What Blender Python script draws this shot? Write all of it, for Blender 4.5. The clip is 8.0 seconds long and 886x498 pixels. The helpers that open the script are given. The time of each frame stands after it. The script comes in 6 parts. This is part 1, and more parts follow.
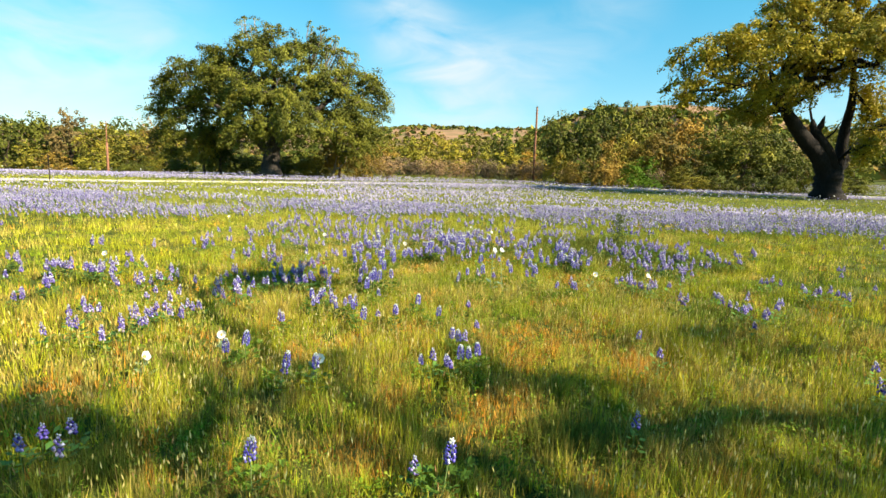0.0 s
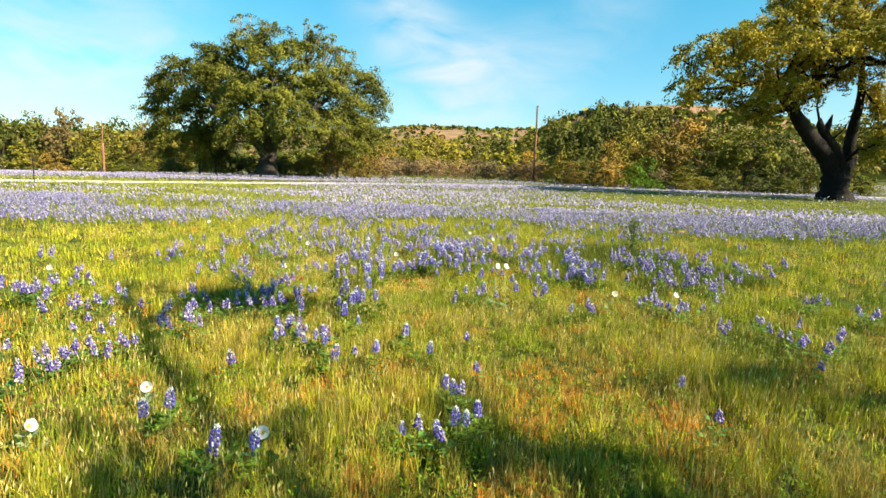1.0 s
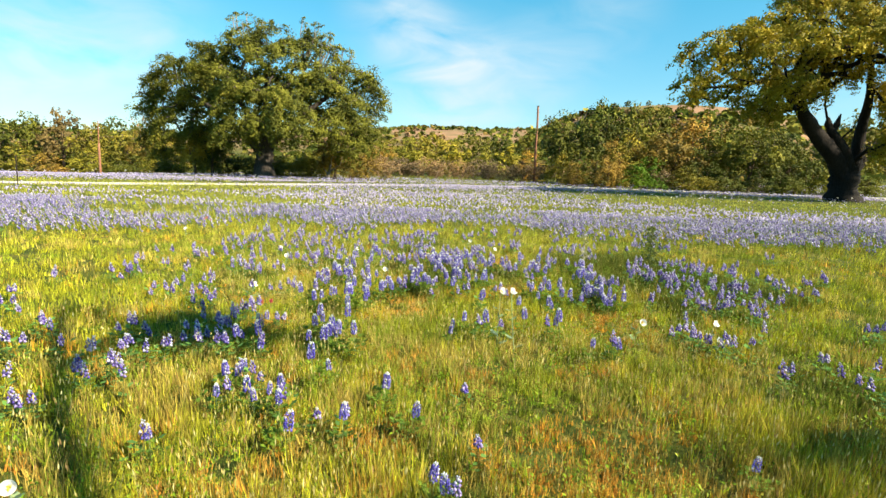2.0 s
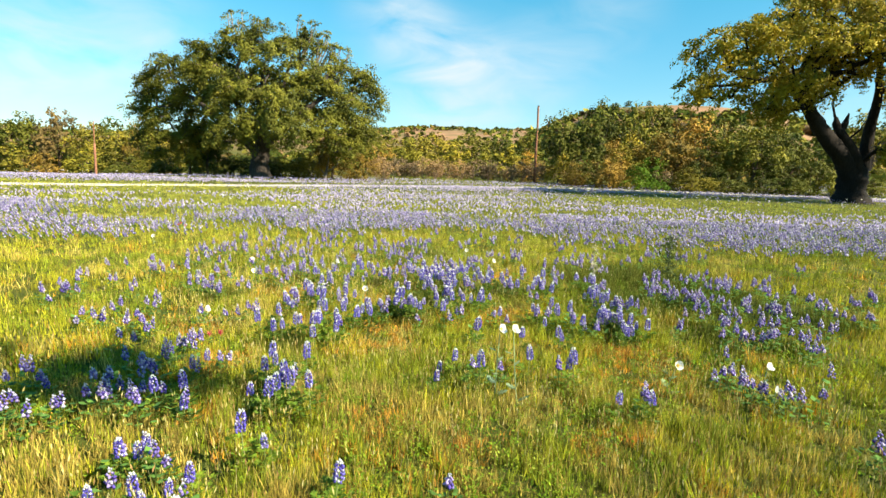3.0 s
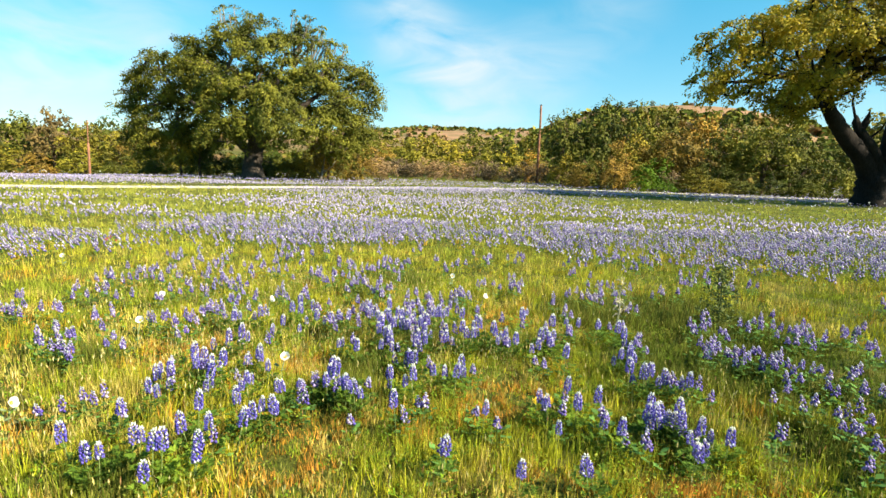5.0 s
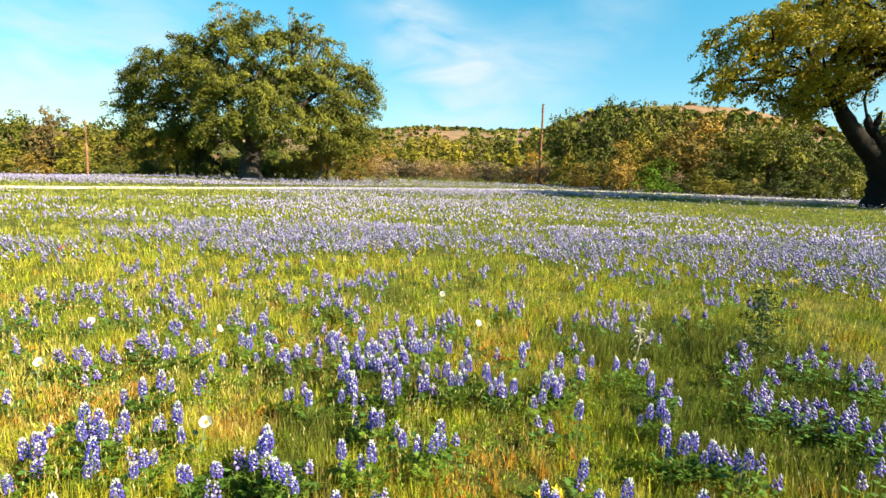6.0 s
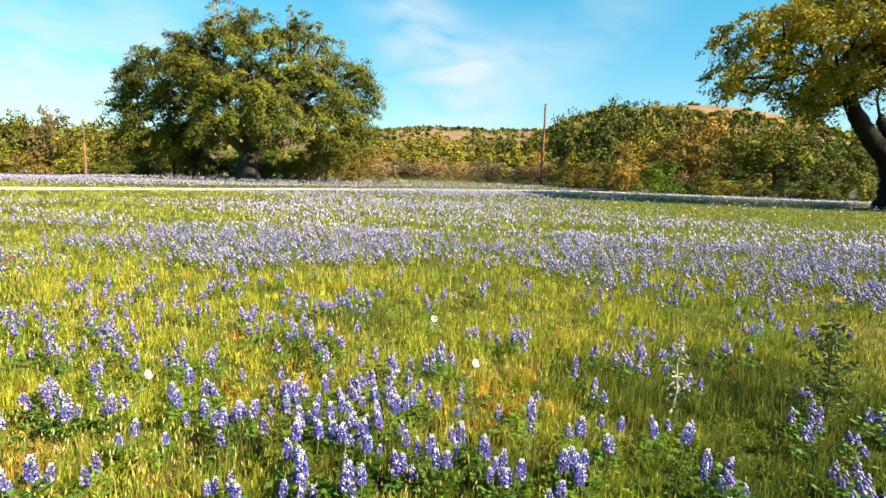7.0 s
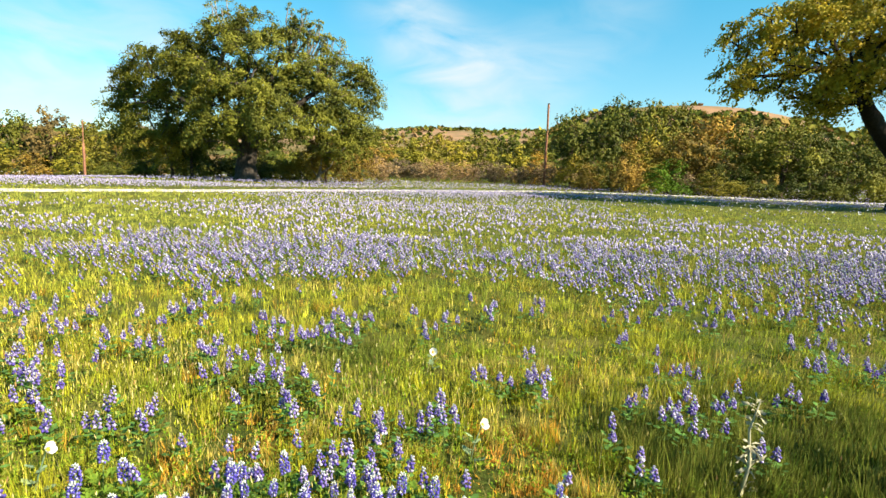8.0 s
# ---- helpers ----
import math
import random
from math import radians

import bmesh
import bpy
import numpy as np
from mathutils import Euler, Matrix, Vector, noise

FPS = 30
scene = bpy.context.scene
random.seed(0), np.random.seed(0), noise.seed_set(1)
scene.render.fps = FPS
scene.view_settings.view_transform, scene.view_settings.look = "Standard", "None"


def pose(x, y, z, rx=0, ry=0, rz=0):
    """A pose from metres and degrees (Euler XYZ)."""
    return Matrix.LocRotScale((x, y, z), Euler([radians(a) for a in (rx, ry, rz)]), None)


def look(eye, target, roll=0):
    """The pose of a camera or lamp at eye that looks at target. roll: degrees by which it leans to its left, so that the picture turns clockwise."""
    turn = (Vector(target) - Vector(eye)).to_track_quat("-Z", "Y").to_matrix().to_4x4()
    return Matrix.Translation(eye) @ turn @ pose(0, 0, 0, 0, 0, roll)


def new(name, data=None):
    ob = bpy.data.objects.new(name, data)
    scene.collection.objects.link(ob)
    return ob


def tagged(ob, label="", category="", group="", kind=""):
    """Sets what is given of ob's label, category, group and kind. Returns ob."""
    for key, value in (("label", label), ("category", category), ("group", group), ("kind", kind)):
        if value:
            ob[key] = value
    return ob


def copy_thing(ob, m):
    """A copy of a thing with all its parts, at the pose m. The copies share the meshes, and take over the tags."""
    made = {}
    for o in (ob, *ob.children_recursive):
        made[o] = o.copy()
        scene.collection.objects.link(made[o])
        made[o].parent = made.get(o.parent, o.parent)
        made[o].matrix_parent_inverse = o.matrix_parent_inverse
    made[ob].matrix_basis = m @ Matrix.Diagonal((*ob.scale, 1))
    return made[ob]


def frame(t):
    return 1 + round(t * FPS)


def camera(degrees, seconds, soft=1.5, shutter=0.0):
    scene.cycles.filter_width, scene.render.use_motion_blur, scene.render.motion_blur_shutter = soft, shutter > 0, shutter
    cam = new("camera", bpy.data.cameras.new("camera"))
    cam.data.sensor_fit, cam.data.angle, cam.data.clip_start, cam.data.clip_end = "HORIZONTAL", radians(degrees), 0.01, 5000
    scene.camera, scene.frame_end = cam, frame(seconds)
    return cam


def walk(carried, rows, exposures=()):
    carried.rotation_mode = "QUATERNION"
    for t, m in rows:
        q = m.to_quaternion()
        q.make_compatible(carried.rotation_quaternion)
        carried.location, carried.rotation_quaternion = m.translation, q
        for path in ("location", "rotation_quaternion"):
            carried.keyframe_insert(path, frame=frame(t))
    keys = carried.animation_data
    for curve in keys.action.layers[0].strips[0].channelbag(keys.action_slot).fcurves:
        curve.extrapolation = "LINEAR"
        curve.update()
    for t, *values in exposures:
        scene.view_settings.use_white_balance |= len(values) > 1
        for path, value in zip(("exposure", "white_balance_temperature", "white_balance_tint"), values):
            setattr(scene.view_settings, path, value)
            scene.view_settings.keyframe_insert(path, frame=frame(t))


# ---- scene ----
import itertools

cam = camera(78.8, 8.0)
METRES, EYE, TILT, LEAN, TURN = 7.263, 1.4, 0.0, 0.0, 0.0
ROWS = [
    (0.0, 0.0, 0.0, 0.0, 0.31, -8.72, -2.03),
    (0.5, 0.0036, 0.0609, 0.0012, 0.3, -8.71, -2.01),
    (1.0, 0.0065, 0.1222, 0.0023, 0.28, -8.71, -2.01),
    (1.5, 0.0084, 0.1842, 0.0045, 0.28, -8.7, -1.97),
    (3.0, 0.0261, 0.3738, 0.0086, 0.26, -8.64, -1.98),
    (3.5, 0.0328, 0.4396, 0.0105, 0.29, -8.62, -1.98),
    (4.0, 0.0418, 0.5024, 0.012, 0.34, -8.65, -2.0),
    (4.5, 0.0524, 0.5664, 0.0138, 0.41, -8.63, -2.02),
    (6.0, 0.082, 0.7545, 0.0179, 0.69, -8.62, -2.07),
    (6.5, 0.0884, 0.817, 0.0205, 0.79, -8.61, -2.08),
    (7.0, 0.0927, 0.8778, 0.0216, 0.87, -8.61, -2.1),
    (7.5, 0.0929, 0.9358, 0.0235, 0.97, -8.6, -2.11),
    (8.0, 0.0923, 0.9939, 0.0247, 1.07, -8.58, -2.11),
]
walk(cam, [(t, pose(0, 0, EYE, TILT, LEAN, TURN) @ pose(METRES * x, METRES * y, METRES * z, 90 + pitch, roll, yaw)) for t, x, y, z, yaw, pitch, roll in ROWS])
scene.view_settings.exposure = 1.56
# sun: stands to the right and a little behind, 38 degrees up
SUN_EL = radians(38)
SUN_XY = (0.89, -0.456)
SUN = Vector((SUN_XY[0] * math.cos(SUN_EL), SUN_XY[1] * math.cos(SUN_EL), math.sin(SUN_EL)))

lamp = bpy.data.lights.new("sun", "SUN")
lamp.energy, lamp.angle, lamp.color = 5.0, radians(0.6), (1.0, 0.89, 0.67)
sun = new("sun", lamp)
sun.matrix_world = look(SUN * 200, (0, 0, 0))


# ---- materials ----
def shader(name, rough=0.8, spec=0.25):
    mat = bpy.data.materials.new(name)
    mat.use_nodes = True
    nt = mat.node_tree
    bsdf = nt.nodes["Principled BSDF"]
    bsdf.inputs["Roughness"].default_value = rough
    bsdf.inputs["Specular IOR Level"].default_value = spec
    return mat, nt, bsdf


def ramp_node(nt, stops):
    ramp = nt.nodes.new("ShaderNodeValToRGB")
    el = ramp.color_ramp.elements
    while len(el) < len(stops):
        el.new(0.5)
    for e, (p, c) in zip(el, stops):
        e.position, e.color = p, (*c, 1)
    return ramp


def noise_node(nt, scale, detail=4.0, rough=0.55, vector=None):
    n = nt.nodes.new("ShaderNodeTexNoise")
    n.inputs["Scale"].default_value = scale
    n.inputs["Detail"].default_value = detail
    n.inputs["Roughness"].default_value = rough
    if vector is not None:
        nt.links.new(vector, n.inputs["Vector"])
    return n


def blend(nt, mode, fac, a, b):
    m = nt.nodes.new("ShaderNodeMix")
    m.data_type, m.blend_type = "RGBA", mode
    for key, val in (("Factor", fac), ("A", a), ("B", b)):
        if isinstance(val, (int, float, tuple)):
            m.inputs[key].default_value = val if not isinstance(val, tuple) else (*val, 1)[:4]
        else:
            nt.links.new(val, m.inputs[key])
    return m.outputs["Result"]


def thin(mat, nt, bsdf, colour, share):
    """Lets part of the light through a leaf or petal."""
    tr = nt.nodes.new("ShaderNodeBsdfTranslucent")
    nt.links.new(colour, tr.inputs["Color"])
    mixer = nt.nodes.new("ShaderNodeMixShader")
    mixer.inputs["Fac"].default_value = share
    nt.links.new(bsdf.outputs["BSDF"], mixer.inputs[1])
    nt.links.new(tr.outputs["BSDF"], mixer.inputs[2])
    nt.links.new(mixer.outputs["Shader"], nt.nodes["Material Output"].inputs["Surface"])


def build_world():
    world = bpy.data.worlds.new("sky")
    scene.world = world
    world.use_nodes = True
    nt = world.node_tree
    nt.nodes.clear()
    out = nt.nodes.new("ShaderNodeOutputWorld")
    back = nt.nodes.new("ShaderNodeBackground")
    sky = nt.nodes.new("ShaderNodeTexSky")
    sky.sky_type, sky.sun_disc = "NISHITA", False
    sky.sun_elevation, sky.sun_rotation = SUN_EL, math.atan2(SUN_XY[0], SUN_XY[1])
    sky.air_density, sky.dust_density, sky.ozone_density = 1.0, 0.3, 1.0
    tone = nt.nodes.new("ShaderNodeMix")
    tone.data_type, tone.blend_type = "RGBA", "MULTIPLY"
    tone.inputs["Factor"].default_value = 1.0
    co = nt.nodes.new("ShaderNodeTexCoord")
    sep = nt.nodes.new("ShaderNodeSeparateXYZ")
    nt.links.new(co.outputs["Generated"], sep.inputs["Vector"])
    climb = nt.nodes.new("ShaderNodeMapRange")
    climb.inputs["From Min"].default_value, climb.inputs["From Max"].default_value = 0.02, 0.3
    nt.links.new(sep.outputs["Z"], climb.inputs["Value"])
    nt.links.new(blend(nt, "MIX", climb.outputs["Result"], SKY_LOW, SKY_TONE), tone.inputs["B"])
    nt.links.new(sky.outputs["Color"], tone.inputs["A"])
    # thin wisps of high cloud
    shape = nt.nodes.new("ShaderNodeMapping")
    shape.inputs["Rotation"].default_value = (0, radians(-38), 0)
    shape.inputs["Scale"].default_value = (6.0, 6.0, 15.0)
    shape.inputs["Location"].default_value = CLOUD_AT
    nt.links.new(co.outputs["Generated"], shape.inputs["Vector"])
    veil = noise_node(nt, 1.0, 5.0, 0.5, shape.outputs["Vector"])
    veil.inputs["Distortion"].default_value = 0.7
    # each wisp: a direction, its reach, and how dense it is
    total = None
    for way, reach, dense in WISPS:
        gap = nt.nodes.new("ShaderNodeVectorMath")
        gap.operation = "DISTANCE"
        gap.inputs[1].default_value = way
        nt.links.new(co.outputs["Generated"], gap.inputs[0])
        soft = nt.nodes.new("ShaderNodeMapRange")
        soft.interpolation_type = "SMOOTHSTEP"
        soft.inputs["From Min"].default_value, soft.inputs["From Max"].default_value = reach, 0.0
        soft.inputs["To Min"].default_value, soft.inputs["To Max"].default_value = 0.0, dense
        nt.links.new(gap.outputs["Value"], soft.inputs["Value"])
        if total is None:
            total = soft.outputs["Result"]
        else:
            more = nt.nodes.new("ShaderNodeMath")
            more.operation = "ADD"
            nt.links.new(total, more.inputs[0])
            nt.links.new(soft.outputs["Result"], more.inputs[1])
            total = more.outputs["Value"]
    torn = nt.nodes.new("ShaderNodeMapRange")
    torn.inputs["From Min"].default_value, torn.inputs["From Max"].default_value = 0.3, 0.7
    torn.inputs["To Min"].default_value, torn.inputs["To Max"].default_value = 0.0, 1.5
    nt.links.new(veil.outputs["Fac"], torn.inputs["Value"])
    ramp = nt.nodes.new("ShaderNodeMath")
    ramp.operation, ramp.use_clamp = "MULTIPLY", True
    nt.links.new(total, ramp.inputs[0])
    nt.links.new(torn.outputs["Result"], ramp.inputs[1])
    mix = nt.nodes.new("ShaderNodeMix")
    mix.data_type = "RGBA"
    mix.inputs["B"].default_value = CLOUD_WHITE
    nt.links.new(ramp.outputs["Value"], mix.inputs["Factor"])
    nt.links.new(tone.outputs["Result"], mix.inputs["A"])
    nt.links.new(mix.outputs["Result"], back.inputs["Color"])
    back.inputs["Strength"].default_value = SKY_STRENGTH
    nt.links.new(back.outputs["Background"], out.inputs["Surface"])


WISPS = [((-0.090, 0.961, 0.261), 0.13, 0.40), ((-0.054, 0.978, 0.202), 0.11, 0.40), ((-0.020, 0.986, 0.166), 0.14, 0.37), ((0.076, 0.988, 0.131), 0.2, 0.37), ((0.038, 0.994, 0.101), 0.17, 0.32), ((-0.467, 0.867, 0.177), 0.16, 0.32), ((-0.579, 0.803, 0.143), 0.14, 0.27), ((-0.619, 0.778, 0.109), 0.1, 0.48), ((0.186, 0.962, 0.202), 0.12, 0.24), ((0.269, 0.930, 0.251), 0.12, 0.19), ((-0.565, 0.822, 0.067), 0.3, 0.24), ((0.569, 0.816, 0.106), 0.2, 0.27)]
SKY_TONE = (0.38, 1.19, 1.2)
SKY_LOW = (0.72, 0.9, 0.98)
SKY_STRENGTH = 0.057
CLOUD_AT = (0.4, 0.0, 0.2)
CLOUD_WHITE = (5.0, 5.7, 6.0, 1)
build_world()


def leafy(name, stops, patch=0.35, share=0.3, rough=0.65, spec=0.12, patch_range=(0.7, 1.25), calm=0.36):
    """Leaves: a colour for each leaf, and a drift over some metres."""
    mat, nt, bsdf = shader(name, rough, spec)
    geo = nt.nodes.new("ShaderNodeNewGeometry")
    mid = [sum(c[k] for _, c in stops) / len(stops) for k in range(3)]
    ramp = ramp_node(nt, [(at, tuple(mid[k] + (c[k] - mid[k]) * calm for k in range(3))) for at, c in stops])
    nt.links.new(geo.outputs["Random Per Island"], ramp.inputs["Fac"])
    info = nt.nodes.new("ShaderNodeObjectInfo")
    n = noise_node(nt, patch, 3.0, 0.5, geo.outputs["Position"])
    lo, hi = patch_range
    drift = ramp_node(nt, [(0.32, (lo * 0.92, lo * 1.05, lo * 1.15)), (0.68, (hi, hi * 0.95, hi * 0.7))])
    nt.links.new(n.outputs["Fac"], drift.inputs["Fac"])
    col = blend(nt, "MULTIPLY", 1.0, ramp.outputs["Color"], drift.outputs["Color"])
    per = ramp_node(nt, [(0.0, (0.62, 0.68, 0.66)), (0.5, (1.0, 1.0, 1.0)), (1.0, (1.4, 1.28, 1.05))])
    nt.links.new(info.outputs["Random"], per.inputs["Fac"])
    col = blend(nt, "MULTIPLY", 1.0, col, per.outputs["Color"])
    nt.links.new(col, bsdf.inputs["Base Color"])
    thin(mat, nt, bsdf, col, share)
    return mat


def tinted(name, share=0.3, rough=0.6, spec=0.25):
    """Blades and petals that carry their own hue, with a fine grain."""
    mat, nt, bsdf = shader(name, rough, spec)
    at = nt.nodes.new("ShaderNodeAttribute")
    at.attribute_name = "tint"
    geo = nt.nodes.new("ShaderNodeNewGeometry")
    grain = ramp_node(nt, [(0.0, (0.78, 0.8, 0.75)), (1.0, (1.2, 1.18, 1.15))])
    nt.links.new(geo.outputs["Random Per Island"], grain.inputs["Fac"])
    col = blend(nt, "MULTIPLY", 1.0, at.outputs["Color"], grain.outputs["Color"])
    nt.links.new(col, bsdf.inputs["Base Color"])
    thin(mat, nt, bsdf, col, share)
    return mat


def barky(name, dark, pale, scale=3.0):
    mat, nt, bsdf = shader(name, 0.9, 0.15)
    co = nt.nodes.new("ShaderNodeTexCoord")
    mp = nt.nodes.new("ShaderNodeMapping")
    mp.inputs["Scale"].default_value = (scale * 2, scale * 2, scale * 0.5)
    nt.links.new(co.outputs["Object"], mp.inputs["Vector"])
    a = noise_node(nt, 2.0, 6.0, 0.65, mp.outputs["Vector"])
    b = noise_node(nt, 0.5, 3.0, 0.5, co.outputs["Object"])
    ramp = ramp_node(nt, [(0.3, dark), (0.72, pale)])
    nt.links.new(a.outputs["Fac"], ramp.inputs["Fac"])
    lich = ramp_node(nt, [(0.45, (0.8, 0.8, 0.8)), (0.7, (1.35, 1.3, 1.2))])
    nt.links.new(b.outputs["Fac"], lich.inputs["Fac"])
    nt.links.new(blend(nt, "MULTIPLY", 1.0, ramp.outputs["Color"], lich.outputs["Color"]), bsdf.inputs["Base Color"])
    bump = nt.nodes.new("ShaderNodeBump")
    bump.inputs["Strength"].default_value, bump.inputs["Distance"].default_value = 0.9, 0.06
    nt.links.new(a.outputs["Fac"], bump.inputs["Height"])
    nt.links.new(bump.outputs["Normal"], bsdf.inputs["Normal"])
    return mat


def island(name, stops, share=0.2, rough=0.6, spec=0.25):
    """Small pieces, each with a colour of its own out of a range."""
    mat, nt, bsdf = shader(name, rough, spec)
    geo = nt.nodes.new("ShaderNodeNewGeometry")
    ramp = ramp_node(nt, stops)
    nt.links.new(geo.outputs["Random Per Island"], ramp.inputs["Fac"])
    n = noise_node(nt, 60.0, 2.0, 0.5, geo.outputs["Position"])
    fine = ramp_node(nt, [(0.3, (0.85, 0.85, 0.85)), (0.7, (1.12, 1.12, 1.12))])
    nt.links.new(n.outputs["Fac"], fine.inputs["Fac"])
    col = blend(nt, "MULTIPLY", 1.0, ramp.outputs["Color"], fine.outputs["Color"])
    nt.links.new(col, bsdf.inputs["Base Color"])
    if share:
        thin(mat, nt, bsdf, col, share)
    return mat


def build_ground_material():
    mat, nt, bsdf = shader("meadow_soil", 0.95, 0.1)
    geo = nt.nodes.new("ShaderNodeNewGeometry")
    pos = geo.outputs["Position"]
    big = noise_node(nt, 0.22, 4.0, 0.6, pos)
    mid = noise_node(nt, 1.7, 4.0, 0.6, pos)
    fine = noise_node(nt, 28.0, 5.0, 0.7, pos)
    a = ramp_node(nt, [(0.3, (0.03, 0.045, 0.008)), (0.5, (0.07, 0.08, 0.015)), (0.7, (0.14, 0.115, 0.03))])
    nt.links.new(mid.outputs["Fac"], a.inputs["Fac"])
    b = ramp_node(nt, [(0.35, (0.8, 0.95, 0.8)), (0.65, (1.2, 1.1, 0.95))])
    nt.links.new(big.outputs["Fac"], b.inputs["Fac"])
    c = ramp_node(nt, [(0.3, (0.55, 0.55, 0.55)), (0.7, (1.35, 1.35, 1.3))])
    nt.links.new(fine.outputs["Fac"], c.inputs["Fac"])
    col = blend(nt, "MULTIPLY", 1.0, a.outputs["Color"], b.outputs["Color"])
    col = blend(nt, "MULTIPLY", 1.0, col, c.outputs["Color"])
    # dry slopes of the hills
    sep = nt.nodes.new("ShaderNodeSeparateXYZ")
    nt.links.new(pos, sep.inputs["Vector"])
    high = nt.nodes.new("ShaderNodeMapRange")
    high.inputs["From Min"].default_value, high.inputs["From Max"].default_value = 4.0, 22.0
    nt.links.new(sep.outputs["Z"], high.inputs["Value"])
    hill = noise_node(nt, 0.035, 6.0, 0.65, pos)
    dry = ramp_node(nt, [(0.35, (0.12, 0.11, 0.04)), (0.52, (0.24, 0.145, 0.085)), (0.7, (0.33, 0.19, 0.1))])
    nt.links.new(hill.outputs["Fac"], dry.inputs["Fac"])
    col = blend(nt, "MIX", high.outputs["Result"], col, dry.outputs["Color"])
    nt.links.new(col, bsdf.inputs["Base Color"])
    bump = nt.nodes.new("ShaderNodeBump")
    bump.inputs["Strength"].default_value, bump.inputs["Distance"].default_value = 0.8, 0.03
    nt.links.new(fine.outputs["Fac"], bump.inputs["Height"])
    nt.links.new(bump.outputs["Normal"], bsdf.inputs["Normal"])
    return mat


def build_gravel():
    mat, nt, bsdf = shader("pale_gravel", 0.95, 0.1)
    geo = nt.nodes.new("ShaderNodeNewGeometry")
    n = noise_node(nt, 9.0, 6.0, 0.7, geo.outputs["Position"])
    big = noise_node(nt, 0.6, 3.0, 0.5, geo.outputs["Position"])
    r = ramp_node(nt, [(0.3, (0.42, 0.37, 0.29)), (0.7, (0.68, 0.63, 0.54))])
    nt.links.new(n.outputs["Fac"], r.inputs["Fac"])
    s = ramp_node(nt, [(0.35, (0.8, 0.8, 0.75)), (0.6, (1.1, 1.1, 1.1))])
    nt.links.new(big.outputs["Fac"], s.inputs["Fac"])
    nt.links.new(blend(nt, "MULTIPLY", 1.0, r.outputs["Color"], s.outputs["Color"]), bsdf.inputs["Base Color"])
    bump = nt.nodes.new("ShaderNodeBump")
    bump.inputs["Strength"].default_value, bump.inputs["Distance"].default_value = 0.7, 0.03
    nt.links.new(n.outputs["Fac"], bump.inputs["Height"])
    nt.links.new(bump.outputs["Normal"], bsdf.inputs["Normal"])
    return mat


M_GROUND = build_ground_material()
M_GRAVEL = build_gravel()
M_GRASS = tinted("grass_blades", 0.17, 0.9, 0.02)
M_BLOOM_FAR = tinted("lupine_bloom", 0.2, 0.7, 0.15)
M_FLORET = island("lupine_florets", [(0.0, (0.06, 0.045, 0.34)), (0.35, (0.11, 0.085, 0.46)), (0.7, (0.2, 0.165, 0.55)), (0.82, (0.42, 0.38, 0.68)), (1.0, (0.74, 0.72, 0.84))], 0.2)
M_TIP = island("lupine_tip", [(0.0, (0.5, 0.55, 0.44)), (1.0, (0.8, 0.8, 0.76))], 0.2)
M_STEM = island("green_stem", [(0.0, (0.10, 0.16, 0.04)), (1.0, (0.2, 0.24, 0.07))], 0.0)
M_LUPINE_LEAF = leafy("lupine_leaf", [(0.0, (0.05, 0.115, 0.012)), (0.6, (0.12, 0.205, 0.024)), (1.0, (0.22, 0.31, 0.055))], 2.0, 0.3)
M_POPPY = island("white_petal", [(0.0, (0.78, 0.78, 0.76)), (1.0, (0.9, 0.9, 0.87))], 0.35, 0.7)
M_POPPY_EYE = island("yellow_stamens", [(0.0, (0.7, 0.45, 0.03)), (1.0, (0.8, 0.6, 0.06))], 0.0)
M_POPPY_LEAF = leafy("prickly_leaf", [(0.0, (0.16, 0.24, 0.16)), (1.0, (0.27, 0.34, 0.2))], 3.0, 0.2)
M_RED = island("red_bract", [(0.0, (0.5, 0.05, 0.05)), (1.0, (0.65, 0.12, 0.14))], 0.2)
M_YELLOW = island("yellow_petal", [(0.0, (0.75, 0.5, 0.02)), (1.0, (0.85, 0.65, 0.05))], 0.2)
M_THISTLE = leafy("dark_thistle", [(0.0, (0.05, 0.075, 0.02)), (0.6, (0.1, 0.13, 0.04)), (1.0, (0.2, 0.21, 0.08))], 4.0, 0.1)
M_DRY = island("dry_stalk", [(0.0, (0.2, 0.18, 0.11)), (1.0, (0.4, 0.37, 0.25))], 0.0, 0.9)
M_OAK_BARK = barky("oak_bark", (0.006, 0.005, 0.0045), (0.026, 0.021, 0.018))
M_PALE_BARK = barky("pale_bark", (0.10, 0.085, 0.07), (0.34, 0.29, 0.24))
M_GREY_BARK = barky("grey_oak_bark", (0.02, 0.016, 0.013), (0.12, 0.1, 0.085))
M_BROWN_BARK = barky("brown_bark", (0.05, 0.035, 0.025), (0.17, 0.12, 0.085))
M_TWIG = barky("brown_twigs", (0.22, 0.14, 0.1), (0.4, 0.28, 0.21), 6.0)
M_POLE = barky("weathered_pole", (0.2, 0.085, 0.05), (0.38, 0.19, 0.12), 2.0)
M_RUST = barky("rusty_post", (0.03, 0.025, 0.022), (0.10, 0.07, 0.055), 8.0)

